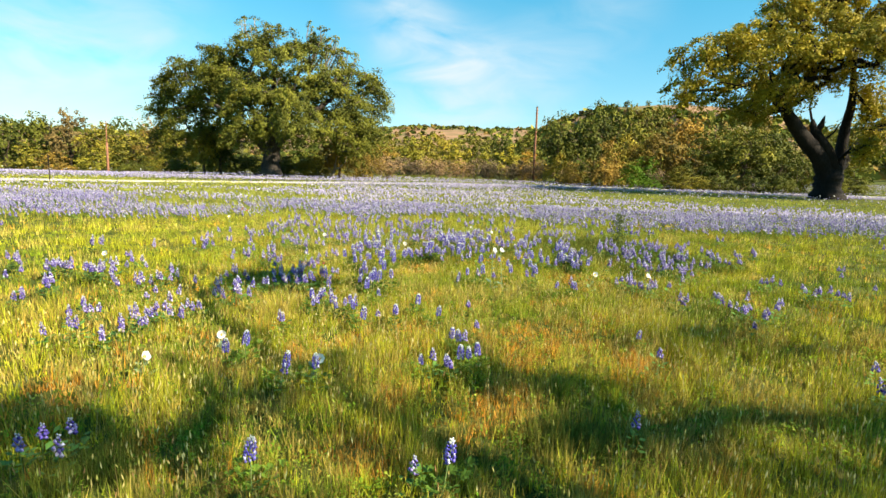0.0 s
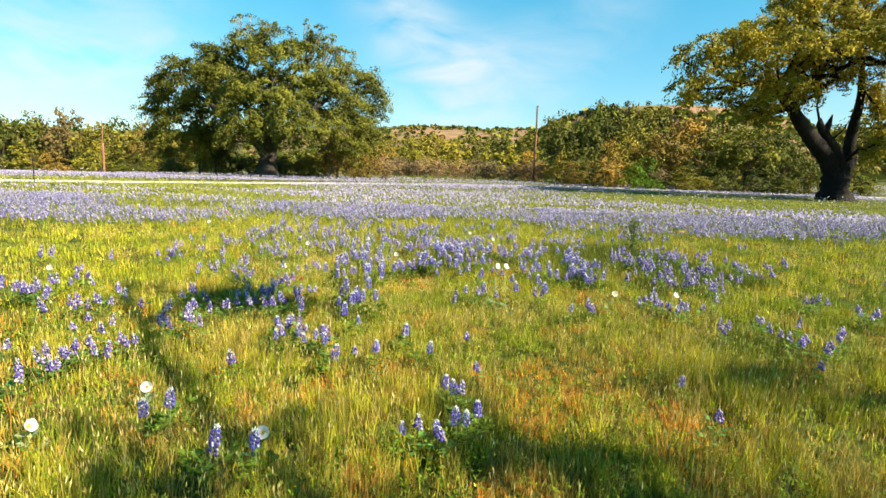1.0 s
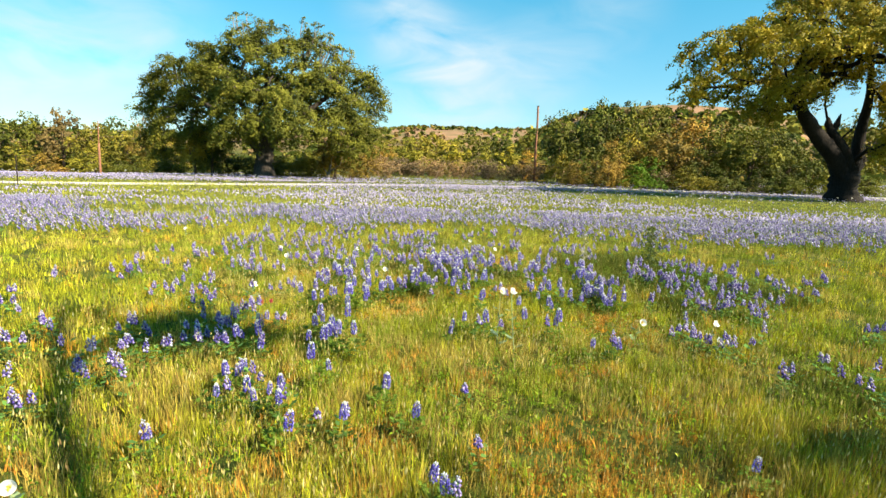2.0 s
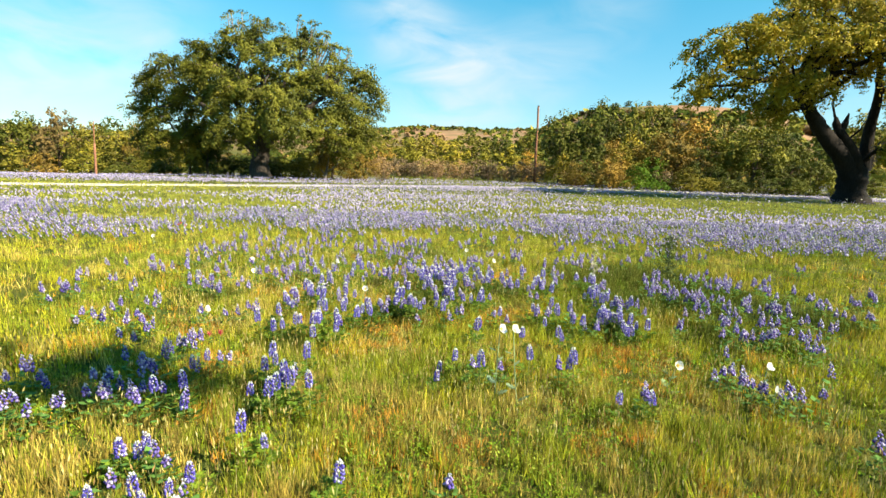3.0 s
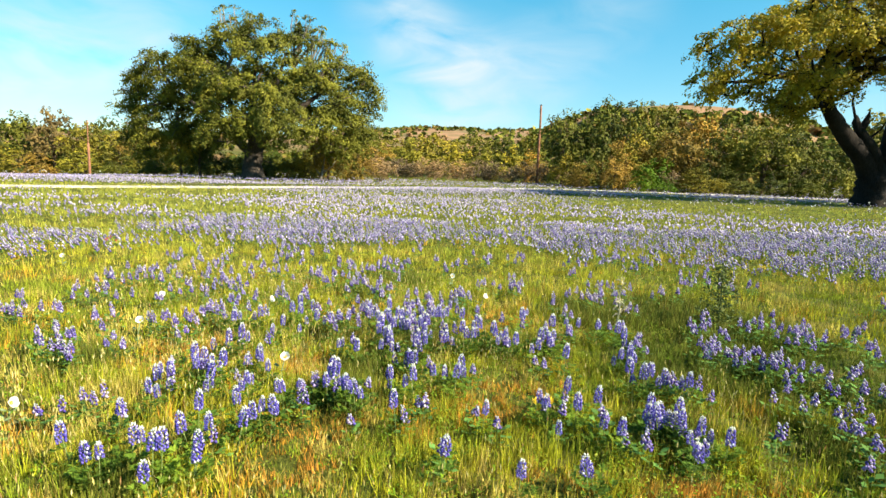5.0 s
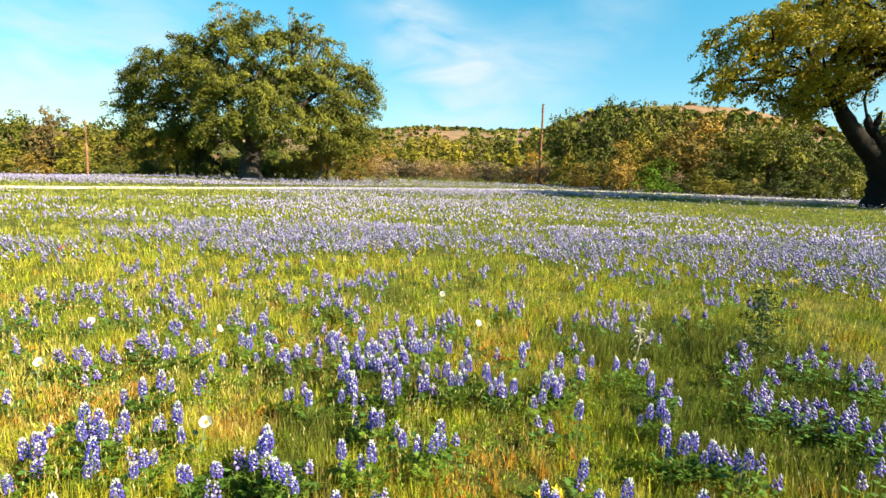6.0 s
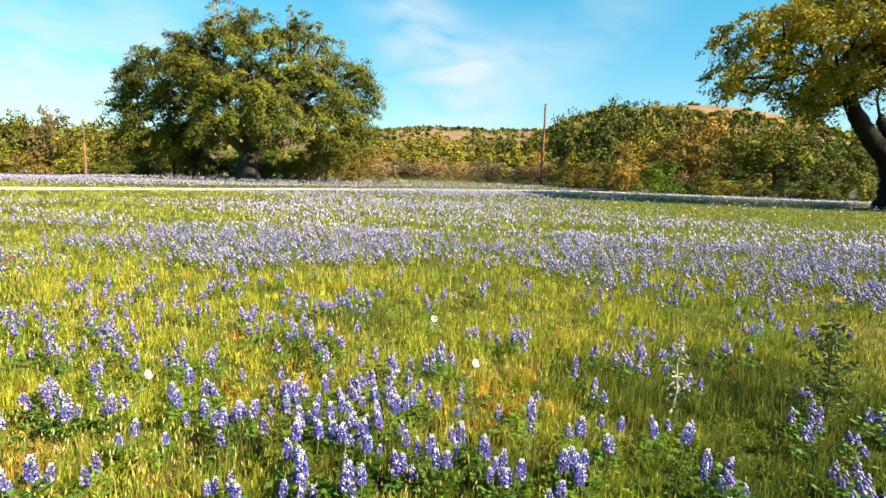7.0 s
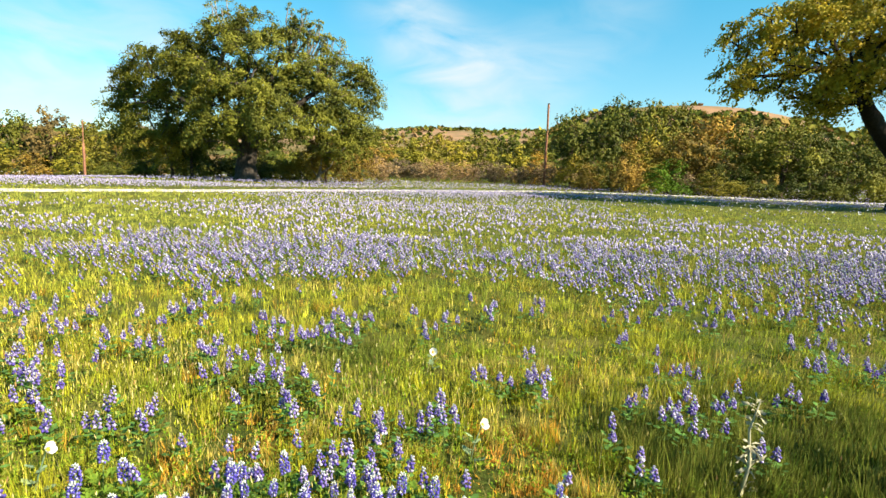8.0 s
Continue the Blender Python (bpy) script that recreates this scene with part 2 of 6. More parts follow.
OAK_A = [(0.0, (0.035, 0.05, 0.008)), (0.4, (0.09, 0.106, 0.014)), (0.8, (0.14, 0.148, 0.02)), (1.0, (0.22, 0.21, 0.05))]
OAK_B = [(0.0, (0.12, 0.1, 0.014)), (0.35, (0.24, 0.19, 0.018)), (0.7, (0.37, 0.285, 0.02)), (1.0, (0.46, 0.36, 0.03))]
M_OAK_A = leafy("live_oak_leaf", OAK_A, 0.5, 0.12, patch_range=(0.42, 1.4))
M_OAK_B = leafy("yellowing_oak_leaf", OAK_B, 0.5, 0.15, patch_range=(0.5, 1.35))
LEAF_KINDS = {
    "dark": leafy("dark_green_leaf", [(0.0, (0.049, 0.055, 0.009)), (0.5, (0.095, 0.101, 0.017)), (1.0, (0.146, 0.147, 0.024))], 0.3, 0.08, patch_range=(0.55, 1.5)),
    "olive": leafy("olive_leaf", [(0.0, (0.106, 0.091, 0.013)), (0.5, (0.200, 0.167, 0.024)), (1.0, (0.297, 0.242, 0.035))], 0.3, 0.08, patch_range=(0.55, 1.5)),
    "orange": leafy("rusty_leaf", [(0.0, (0.156, 0.100, 0.022)), (0.5, (0.254, 0.160, 0.034)), (1.0, (0.328, 0.208, 0.046))], 0.3, 0.08, patch_range=(0.55, 1.5)),
    "bright": leafy("fresh_green_leaf", [(0.0, (0.045, 0.085, 0.005)), (0.5, (0.08, 0.145, 0.008)), (1.0, (0.13, 0.21, 0.012))], 0.3, 0.08, patch_range=(0.6, 1.4)),
    "lime": leafy("lime_leaf", [(0.0, (0.12, 0.112, 0.014)), (0.5, (0.2, 0.18, 0.022)), (1.0, (0.28, 0.245, 0.034))], 0.3, 0.08, patch_range=(0.55, 1.5)),
    "brown": leafy("brown_brush_leaf", [(0.0, (0.17, 0.105, 0.06)), (0.5, (0.28, 0.185, 0.11)), (1.0, (0.38, 0.26, 0.16))], 0.15, 0.25),
    "dusky": leafy("dusky_brown_leaf", [(0.0, (0.055, 0.042, 0.02)), (0.5, (0.105, 0.078, 0.038)), (1.0, (0.16, 0.12, 0.056))], 0.2, 0.15),
}


# ---- mesh helpers ----
def mesh_of(name, verts, faces, mat, tint=None, smooth=False):
    """One mesh from arrays: verts (n, 3) and a list of (m, k) face arrays."""
    me = bpy.data.meshes.new(name)
    verts = np.asarray(verts, dtype=np.float32)
    faces = [np.asarray(f, dtype=np.int32) for f in faces if len(f)]
    loops = np.concatenate([f.ravel() for f in faces])
    sizes = np.concatenate([np.full(len(f), f.shape[1], dtype=np.int32) for f in faces])
    starts = np.concatenate([[0], np.cumsum(sizes)[:-1]]).astype(np.int32)
    me.vertices.add(len(verts))
    me.vertices.foreach_set("co", verts.ravel())
    me.loops.add(len(loops))
    me.loops.foreach_set("vertex_index", loops)
    me.polygons.add(len(sizes))
    me.polygons.foreach_set("loop_start", starts)
    me.polygons.foreach_set("loop_total", sizes)
    if smooth:
        me.polygons.foreach_set("use_smooth", np.ones(len(sizes), dtype=bool))
    if tint is not None:
        at = me.attributes.new("tint", "FLOAT_COLOR", "POINT")
        rgba = np.ones((len(verts), 4), dtype=np.float32)
        rgba[:, :3] = tint
        at.data.foreach_set("color", rgba.ravel())
    me.update(calc_edges=True)
    me.materials.append(mat)
    return me


def part(name, me, parent, label=""):
    ob = new(name, me)
    ob.parent = parent
    return tagged(ob, label) if label else ob


class Pile:
    """Gathers vertices and faces for one mesh."""

    def __init__(self):
        self.v, self.f, self.n = [], {}, 0

    def add(self, verts, *faces):
        verts = np.asarray(verts, dtype=float).reshape(-1, 3)
        for f in faces:
            f = np.asarray(f, dtype=int)
            self.f.setdefault(f.shape[1], []).append(f + self.n)
        self.v.append(verts)
        self.n += len(verts)

    def mesh(self, name, mat, smooth=False):
        return mesh_of(name, np.concatenate(self.v), [np.concatenate(f) for f in self.f.values()], mat, None, smooth)


def tube(pile, path, radii, sides=6, wobble=0.0, rng=None, cap=True):
    """A tapered tube along a path."""
    path, radii = np.asarray(path, float), np.asarray(radii, float)
    n = len(path)
    tang = np.gradient(path, axis=0)
    tang /= np.linalg.norm(tang, axis=1)[:, None] + 1e-9
    ref = np.where(np.abs(tang[:, 2:3]) > 0.9, np.array([[1.0, 0, 0]]), np.array([[0, 0, 1.0]]))
    u = np.cross(tang, ref)
    u /= np.linalg.norm(u, axis=1)[:, None] + 1e-9
    for i in range(1, n):  # keep the rings from twisting
        w = u[i - 1] - tang[i] * np.dot(u[i - 1], tang[i])
        u[i] = w / (np.linalg.norm(w) + 1e-9)
    w = np.cross(tang, u)
    ang = np.arange(sides) * 2 * np.pi / sides
    r = radii[:, None] * np.ones(sides)
    if wobble and rng is not None:
        r = r * (1 + wobble * rng.uniform(-1, 1, r.shape))
    ring = path[:, None] + r[..., None] * (np.cos(ang)[None, :, None] * u[:, None] + np.sin(ang)[None, :, None] * w[:, None])
    i, j = np.meshgrid(np.arange(n - 1), np.arange(sides), indexing="ij")
    a, b = i * sides + j, i * sides + (j + 1) % sides
    quads = np.stack([a, b, b + sides, a + sides], -1).reshape(-1, 4)
    verts = ring.reshape(-1, 3)
    if cap:
        verts = np.vstack([verts, path[-1] + tang[-1] * radii[-1] * 0.6])
        tip = n * sides
        base = (n - 1) * sides
        tris = np.array([[base + k, base + (k + 1) % sides, tip] for k in range(sides)])
        pile.add(verts, quads, tris)
    else:
        pile.add(verts, quads)


def smoothstep(a, b, x):
    t = np.clip((np.asarray(x, float) - a) / (b - a), 0, 1)
    return t * t * (3 - 2 * t)


TABLE = np.random.RandomState(7).rand(256, 256)


def field(x, y, size, octaves=3):
    """Smooth value noise over the plan, 0 to 1."""
    x, y = np.asarray(x, float) / size, np.asarray(y, float) / size
    total, amp, norm = 0.0, 1.0, 0.0
    for k in range(octaves):
        xi, yi = np.floor(x).astype(int), np.floor(y).astype(int)
        fx, fy = x - xi, y - yi
        fx, fy = fx * fx * (3 - 2 * fx), fy * fy * (3 - 2 * fy)
        g = lambda a, b: TABLE[(a + 31 * k) % 256, (b + 57 * k) % 256]
        v = (g(xi, yi) * (1 - fx) + g(xi + 1, yi) * fx) * (1 - fy) + (g(xi, yi + 1) * (1 - fx) + g(xi + 1, yi + 1) * fx) * fy
        total, norm, amp = total + v * amp, norm + amp, amp * 0.5
        x, y = x * 2.03 + 11.7, y * 2.03 + 5.3
    return total / norm


def ground_z(x, y):
    """The lie of the land: a flat meadow, falling a little to the west, with hills behind."""
    x, y = np.asarray(x, float), np.asarray(y, float)
    r = np.hypot(x, y)
    z = 0.05 * (field(x, y, 4.0, 2) - 0.5) * smoothstep(3, 9, r)
    west, east = np.clip(-x - 25, 0, 60), np.clip(x - 36, 0, 60)
    z = z - 0.047 * west * smoothstep(30, 60, y) + 0.028 * east * smoothstep(45, 80, y)
    z = z - 0.35 * smoothstep(34, 66, y)
    # near hill on the right, with a flat brow
    hx, hy = (x - 135) / np.where(x < 135, 88, 100), (y - 345) / 95
    hill = 36.5 * np.exp(-np.power(hx * hx + hy * hy, 1.8))
    # long ridge far behind
    ridge = (45.5 - 20 * smoothstep(-0.05, -0.45, x / (r + 1))) * smoothstep(330, 720, r) * (0.93 + 0.14 * field(x, y, 190, 3))
    slope = 3.0 * smoothstep(110, 260, r)
    return z + np.maximum(hill, ridge) + slope


# ---- ground ----
def build_ground():
    rings = np.concatenate([[0.0], np.geomspace(0.6, 3200, 130)])
    spokes = 240
    ang = np.arange(spokes) * 2 * np.pi / spokes
    x = (rings[1:, None] * np.cos(ang)).ravel()
    y = (rings[1:, None] * np.sin(ang)).ravel() + 4.0
    verts = np.vstack([[0, 4.0, float(ground_z(0.0, 4.0))], np.stack([x, y, ground_z(x, y)], 1)])
    n = len(rings) - 1
    i, j = np.meshgrid(np.arange(n - 1), np.arange(spokes), indexing="ij")
    a, b = 1 + i * spokes + j, 1 + i * spokes + (j + 1) % spokes
    quads = np.stack([a, a + spokes, b + spokes, b], -1).reshape(-1, 4)
    fan = np.stack([np.zeros(spokes, int), 1 + np.arange(spokes), 1 + (np.arange(spokes) + 1) % spokes], 1)
    ob = new("ground", mesh_of("ground", verts, [quads, fan], M_GROUND, None, True))
    tagged(ob, "gently rolling meadow ground running up to dry brown hills", "ground", kind="structure")


build_ground()

TRACK = np.array([(-60, 6), (-30, 20.5), (-17.1, 29.7), (-11.3, 34.3), (-1, 46), (8.7, 58.5), (15, 61.5), (26, 61), (40, 57.5), (60, 58), (90, 66)], float)


def track_line(n=160):
    s = np.concatenate([[0], np.cumsum(np.hypot(*np.diff(TRACK, axis=0).T))])
    t = np.linspace(0, s[-1], n)
    line = np.stack([np.interp(t, s, TRACK[:, 0]), np.interp(t, s, TRACK[:, 1])], 1)
    for _ in range(6):
        line[1:-1] = (line[:-2] + 2 * line[1:-1] + line[2:]) / 4
    return line


LINE = track_line()


def track_gap(x, y):
    """Distance from the gravel track, and the side: positive towards the meadow."""
    best = np.full(np.shape(x), 1e9)
    for px, py in LINE[::2]:
        best = np.minimum(best, np.hypot(x - px, y - py))
    return best


def build_track():
    d = np.gradient(LINE, axis=0)
    side = np.stack([-d[:, 1], d[:, 0]], 1) / np.linalg.norm(d, axis=1)[:, None]
    rng = np.random.RandomState(3)
    across = np.array([-1.25, -0.6, 0.0, 0.6, 1.25])
    edge = 1 + 0.12 * rng.uniform(-1, 1, (len(LINE), 1)) * np.abs(across)[None]
    p = LINE[:, None] + side[:, None] * (across[None] * edge)[..., None]
    z = ground_z(p[..., 0], p[..., 1]) + np.array([-0.03, 0.035, 0.05, 0.035, -0.03])
    verts = np.concatenate([p, z[..., None]], -1).reshape(-1, 3)
    i, j = np.meshgrid(np.arange(len(LINE) - 1), np.arange(4), indexing="ij")
    a = i * 5 + j
    ob = new("road", mesh_of("road", verts, [np.stack([a, a + 5, a + 6, a + 1], -1).reshape(-1, 4)], M_GRAVEL, None, True))
    tagged(ob, "narrow pale gravel track winding through the meadow", "road", kind="structure")


build_track()


# ---- trees ----
def in_lobes(rng, lobes, n, shell=0.55):
    """n points in a set of ellipsoids (x, y, z, rx, ry, rz), more of them towards the outside."""
    lobes = np.asarray(lobes, float)
    vol = np.power(lobes[:, 3] * lobes[:, 4] * lobes[:, 5], 0.72)
    pick = rng.choice(len(lobes), n, p=vol / vol.sum())
    d = rng.normal(size=(n, 3))
    d /= np.linalg.norm(d, axis=1)[:, None]
    r = shell + (1 - shell) * np.sqrt(rng.rand(n))
    return lobes[pick, :3] + d * r[:, None] * lobes[pick, 3:]


def spread(rng, pts, gap):
    """Thins points so that none lie closer than gap."""
    keep = []
    for p in pts:
        if all((p[0] - q[0]) ** 2 + (p[1] - q[1]) ** 2 + (p[2] - q[2]) ** 2 > gap * gap for q in keep):
            keep.append(p)
    return np.array(keep)


def grow(rng, trunks, targets, tip=0.02, power=0.5, bend=0.12, stout=0.17):
    """Limbs from given trunk paths out to the targets. Returns chains of (path, radii)."""
    pos, parent, chains, fixed = [], [], [], []
    for path in trunks:
        prev = -1
        ids = []
        for p in path:
            pos.append(np.array(p, float))
            parent.append(prev)
            prev = len(pos) - 1
            ids.append(prev)
        fixed.append(ids)
    first = {i for k, ids in enumerate(fixed) for i in (ids[: max(1, len(ids) // 2)] if k == 0 else ids[:2])}
    heart = np.mean([path[-1] for path in trunks], axis=0)
    order = np.argsort(np.linalg.norm(targets - heart, axis=1))
    for k in order:
        t = targets[k]
        arr = np.array(pos)
        cost = np.linalg.norm(arr - t, axis=1) + 0.7 * np.clip(arr[:, 2] - t[2], 0, None)
        cost[list(first)] += 50
        s = int(np.argmin(cost))
        a = arr[s]
        d = t - a
        length = np.linalg.norm(d)
        m = max(2, int(length / 0.8) + 1)
        back = arr[parent[s]] if parent[s] >= 0 else a - np.array([0, 0, 1.0])
        ahead = (a - back) / (np.linalg.norm(a - back) + 1e-6)
        mid = a + d * 0.45 + ahead * length * 0.22 + np.array([0, 0, 0.10 * length]) + rng.normal(size=3) * bend * length
        ids, prev = [s], s
        for q in range(1, m + 1):
            u = q / m
            p = a * (1 - u) ** 2 + 2 * mid * u * (1 - u) + t * u * u + rng.normal(size=3) * 0.05 * length * (1 - u) * u * 2
            pos.append(p)
            parent.append(prev)
            prev = len(pos) - 1
            ids.append(prev)
        chains.append(ids)
    weight = np.zeros(len(pos))
    kids = np.zeros(len(pos), int)
    for i in range(len(pos) - 1, -1, -1):
        if kids[i] == 0:
            weight[i] = max(weight[i], 1.0)
        if parent[i] >= 0:
            weight[parent[i]] += weight[i]
            kids[parent[i]] += 1
    # a long run of single joints keeps its weight
    radius = np.minimum(tip * np.power(weight, power), stout)
    pos = np.array(pos)
    out = []
    for ids in chains:
        r = radius[ids].copy()
        r[0] = min(r[0], r[1] * 1.15) if len(r) > 1 else r[0]
        out.append((pos[ids], r))
    return out


def leaves(rng, centres, per, spread_r, size, flat=0.7, ratio=0.55, heart=None):
    """Diamond-shaped leaves in drooping sprays round the centres, pointing away from the heart of the crown."""
    m = len(centres)
    n = m * per
    heart = centres.mean(axis=0) if heart is None else np.asarray(heart, float)
    way = (centres - heart) / (np.linalg.norm(centres - heart, axis=1)[:, None] + 1e-6) + rng.normal(size=(m, 3)) * 0.45 + np.array([0, 0, -0.25])
    way /= np.linalg.norm(way, axis=1)[:, None]
    scale = rng.uniform(0.6, 1.4, m)
    c, way, scale = np.repeat(centres, per, axis=0), np.repeat(way, per, axis=0), np.repeat(scale, per)[:, None]
    d = rng.normal(size=(n, 3))
    d /= np.linalg.norm(d, axis=1)[:, None]
    along = rng.uniform(-1.0, 1.15, (n, 1))
    girth = (0.62 + 0.3 * rng.rand(n, 1)) * np.sqrt(np.clip(1.2 - along * along * 0.8, 0.1, 1))
    sag = np.array([0, 0, -0.35]) * np.clip(along, 0, 2) ** 2
    c = c + (way * along + d * girth * (rng.rand(n, 1) ** 0.5) * np.array([1, 1, flat]) + sag) * spread_r * scale
    out = c - heart
    out /= np.linalg.norm(out, axis=1)[:, None] + 1e-6
    nrm = out * 0.5 + d * 0.8 + rng.normal(size=(n, 3)) * 0.32 + np.array([0, 0, 0.22])
    nrm /= np.linalg.norm(nrm, axis=1)[:, None]
    a = np.cross(nrm, rng.normal(size=(n, 3)))
    a /= np.linalg.norm(a, axis=1)[:, None] + 1e-9
    b = np.cross(nrm, a)
    s = size * rng.uniform(0.6, 1.4, (n, 1))
    v = np.stack([c - a * s, c + b * s * ratio, c + a * s, c - b * s * ratio], 1).reshape(-1, 3)
    return v, np.arange(n * 4).reshape(-1, 4)


def trunk_of(pile, path, radii, rng, sides=14, flare=0.0):
    """A lofted trunk with ribs and a root flare."""
    path = np.asarray(path, float)
    fine = np.linspace(0, len(path) - 1, 5 * len(path))
    p = np.stack([np.interp(fine, np.arange(len(path)), path[:, k]) for k in range(3)], 1)
    for _ in range(4):
        p[1:-1] = (p[:-2] + 2 * p[1:-1] + p[2:]) / 4
    r = np.interp(fine, np.arange(len(path)), radii)
    r = r * (1 + flare * np.exp(-(p[:, 2] - p[0, 2]) / 0.45))
    tube(pile, p, r, sides, 0.09, rng)


def oak(name, x, y, trunks, radii, lobes, seed, label, leaf_mat, n_limbs, n_tufts, per, leaf, tuft_r, tip=0.03, bark=None, extra=None):
    """A spreading oak: trunk and limbs, and a crown of leaf clumps."""
    rng = np.random.RandomState(seed)
    z0 = float(ground_z(x, y))
    root = new(name)
    root.location = (x, y, z0)
    tagged(root, label, "tree")
    limb_ends = spread(rng, in_lobes(rng, lobes, n_limbs * 3, 0.4), 1.0)[:n_limbs]
    tufts = in_lobes(rng, lobes, n_tufts, 0.42)
    # tufts gather about the limb ends, so that the crown has lumps and holes
    near = np.argmin(((tufts[:, None] - limb_ends[None]) ** 2).sum(-1), axis=1)
    tufts = tufts + (limb_ends[near] - tufts) * rng.uniform(0.0, 0.4, (n_tufts, 1))
    wood = Pile()
    for path, r in zip(trunks, radii):
        trunk_of(wood, path, r, rng, 14, 0.55 if path[0][2] <= 0.0 else 0.0)
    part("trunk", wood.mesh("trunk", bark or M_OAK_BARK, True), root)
    twigs = Pile()
    for path, r in grow(rng, trunks, np.vstack([limb_ends, tufts]), tip):
        if r[0] > 0.07:
            one = Pile()
            tube(one, path, r, 7)
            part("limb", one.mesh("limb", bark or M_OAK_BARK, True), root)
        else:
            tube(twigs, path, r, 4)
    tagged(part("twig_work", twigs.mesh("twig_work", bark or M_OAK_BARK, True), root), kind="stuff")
    v, f = leaves(rng, tufts, per, tuft_r, leaf)
    part("crown", mesh_of("crown", v, [f], leaf_mat), root)
    if extra:
        extra(root, rng)
    return root


def big_oak_left():
    lobes = [(-1.8, -3.5, 4.4, 1.8, 1.6, 1.4), (1.2, 0, 13.4, 2.4, 1.9, 1.5), (-1.6, -1, 12.4, 2.7, 1.9, 1.3), (-4.8, 0, 11.9, 2.0, 1.5, 1.1), (1.8, -3.5, 11.1, 2.8, 2.0, 1.3), (4.3, -1, 12.2, 2.1, 1.8, 1.6),
             (-8.1, 0, 10.4, 2.5, 1.8, 1.2), (-5.1, -3, 9.8, 2.1, 1.6, 1.2), (-9.7, 0, 9.0, 1.8, 1.4, 1.2), (-11.1, 0, 7.4, 1.2, 1.4, 1.7), (-10.8, 0, 5.6, 1.3, 1.2, 1.1),
             (-0.2, -4.5, 8.4, 2.1, 1.7, 1.4), (-2.6, -3.5, 6.8, 1.5, 1.5, 1.7), (3.2, -4.5, 6.7, 1.8, 1.6, 1.5), (6.8, -2.5, 9.4, 2.0, 1.6, 1.5), (8.9, 0, 10.1, 2.3, 1.7, 1.4)]
    lobes += [(10.7, 0, 9.0, 1.2, 1.4, 1.8), (11.3, 0, 7.3, 0.8, 1.2, 0.9), (8.9, -2, 7.6, 1.6, 1.3, 1.1), (-8.2, -1, 4.6, 2.0, 1.8, 1.7), (-10.3, 0, 3.1, 1.7, 1.6, 1.7),
              (-5.8, 2, 4.3, 2.5, 2.1, 1.7), (3.9, -4.5, 4.4, 2.4, 1.9, 1.5), (1.1, -4, 4.9, 2.0, 1.5, 1.3), (6.2, -3.5, 5.4, 1.8, 1.6, 1.7), (8.3, -1.5, 5.1, 2.3, 1.9, 1.7),
              (10.3, 0, 5.0, 1.7, 1.7, 1.8), (9.0, -1, 3.0, 2.3, 1.6, 1.1), (-6.6, 0.5, 7.4, 2.4, 2.2, 1.7), (-8.8, 0, 7.0, 1.6, 1.5, 1.2), (9.2, 0.5, 7.2, 1.8, 1.8, 1.5), (0.6, -2, 6.6, 3.6, 2.0, 2.2), (-3.4, -1.5, 9.0, 2.4, 2.0, 1.6), (4.4, -2.5, 9.0, 2.2, 1.8, 1.6), (0.2, 3, 8.9, 3.2, 2.7, 2.6), (-4.8, 3, 9.9, 3.2, 2.7, 2.2), (5.8, 3, 8.0, 3.2, 2.7, 2.6)]
    trunks = [[(0.1, 0, -0.1), (0.0, 0, 1.2), (0.2, 0.1, 2.4), (0.3, 0.2, 4.0), (0.1, 0.2, 6.5), (0.6, 0.0, 9.0)],
              [(0.1, 0.0, 2.2), (-1.6, -0.3, 4.0), (-4.0, -0.6, 6.0), (-6.2, -0.8, 7.6)],
              [(0.2, 0.1, 2.6), (2.0, 0.0, 4.6), (4.4, 0.0, 6.6), (6.4, 0.3, 8.2)],
              [(0.2, 0.2, 3.8), (1.2, -0.8, 6.0), (2.6, -1.2, 8.4), (3.4, -1.2, 10.5)],
              [(0.1, 0.2, 3.4), (-1.4, 0.4, 6.0), (-3.0, 0.2, 8.4), (-4.0, 0.0, 10.4)]]
    radii = [[0.95, 0.85, 0.8, 0.55, 0.35, 0.2], [0.45, 0.38, 0.3, 0.18], [0.45, 0.38, 0.3, 0.18], [0.36, 0.3, 0.22, 0.13], [0.36, 0.3, 0.22, 0.13]]

    def tufts(root, rng):
        """Sparse pale upper boughs that stick out of the crown."""
        wood, ends = Pile(), []
        for bx, bz, w in ((-1.4, 14.0, 1.7), (5.0, 13.3, 1.3), (6.4, 12.3, 1.2), (8.0, 10.9, 1.2)):
            for _ in range(10):
                e = np.array([bx + rng.uniform(-w, w), rng.uniform(-1, 1), bz + rng.uniform(0.3, 1.9)])
                a = np.array([bx * 0.8, 0, bz - 3.0])
                m = (a + e) / 2 + rng.normal(size=3) * 0.25
                tube(wood, [a, m, (m + e) / 2 + rng.normal(size=3) * 0.12, e], [0.1, 0.075, 0.055, 0.03], 5)
                ends.extend([e, (m + e) / 2 + rng.normal(size=3) * 0.2])
        tagged(part("bough_wood", wood.mesh("bough_wood", M_PALE_BARK, True), root, "pale bare boughs above the crown"), kind="stuff")
        v, f = leaves(rng, np.array(ends), 85, 0.5, 0.08, 0.6)
        part("bough_leaves", mesh_of("bough_leaves", v, [f], M_OAK_A), root)

    oak("live_oak", -18.2, 56.5, trunks, radii, lobes, 11, "broad old live oak with dense green crown standing in the meadow", M_OAK_A,
        280, 1080, 155, 0.097, 0.8, 0.03, bark=M_GREY_BARK, extra=tufts)


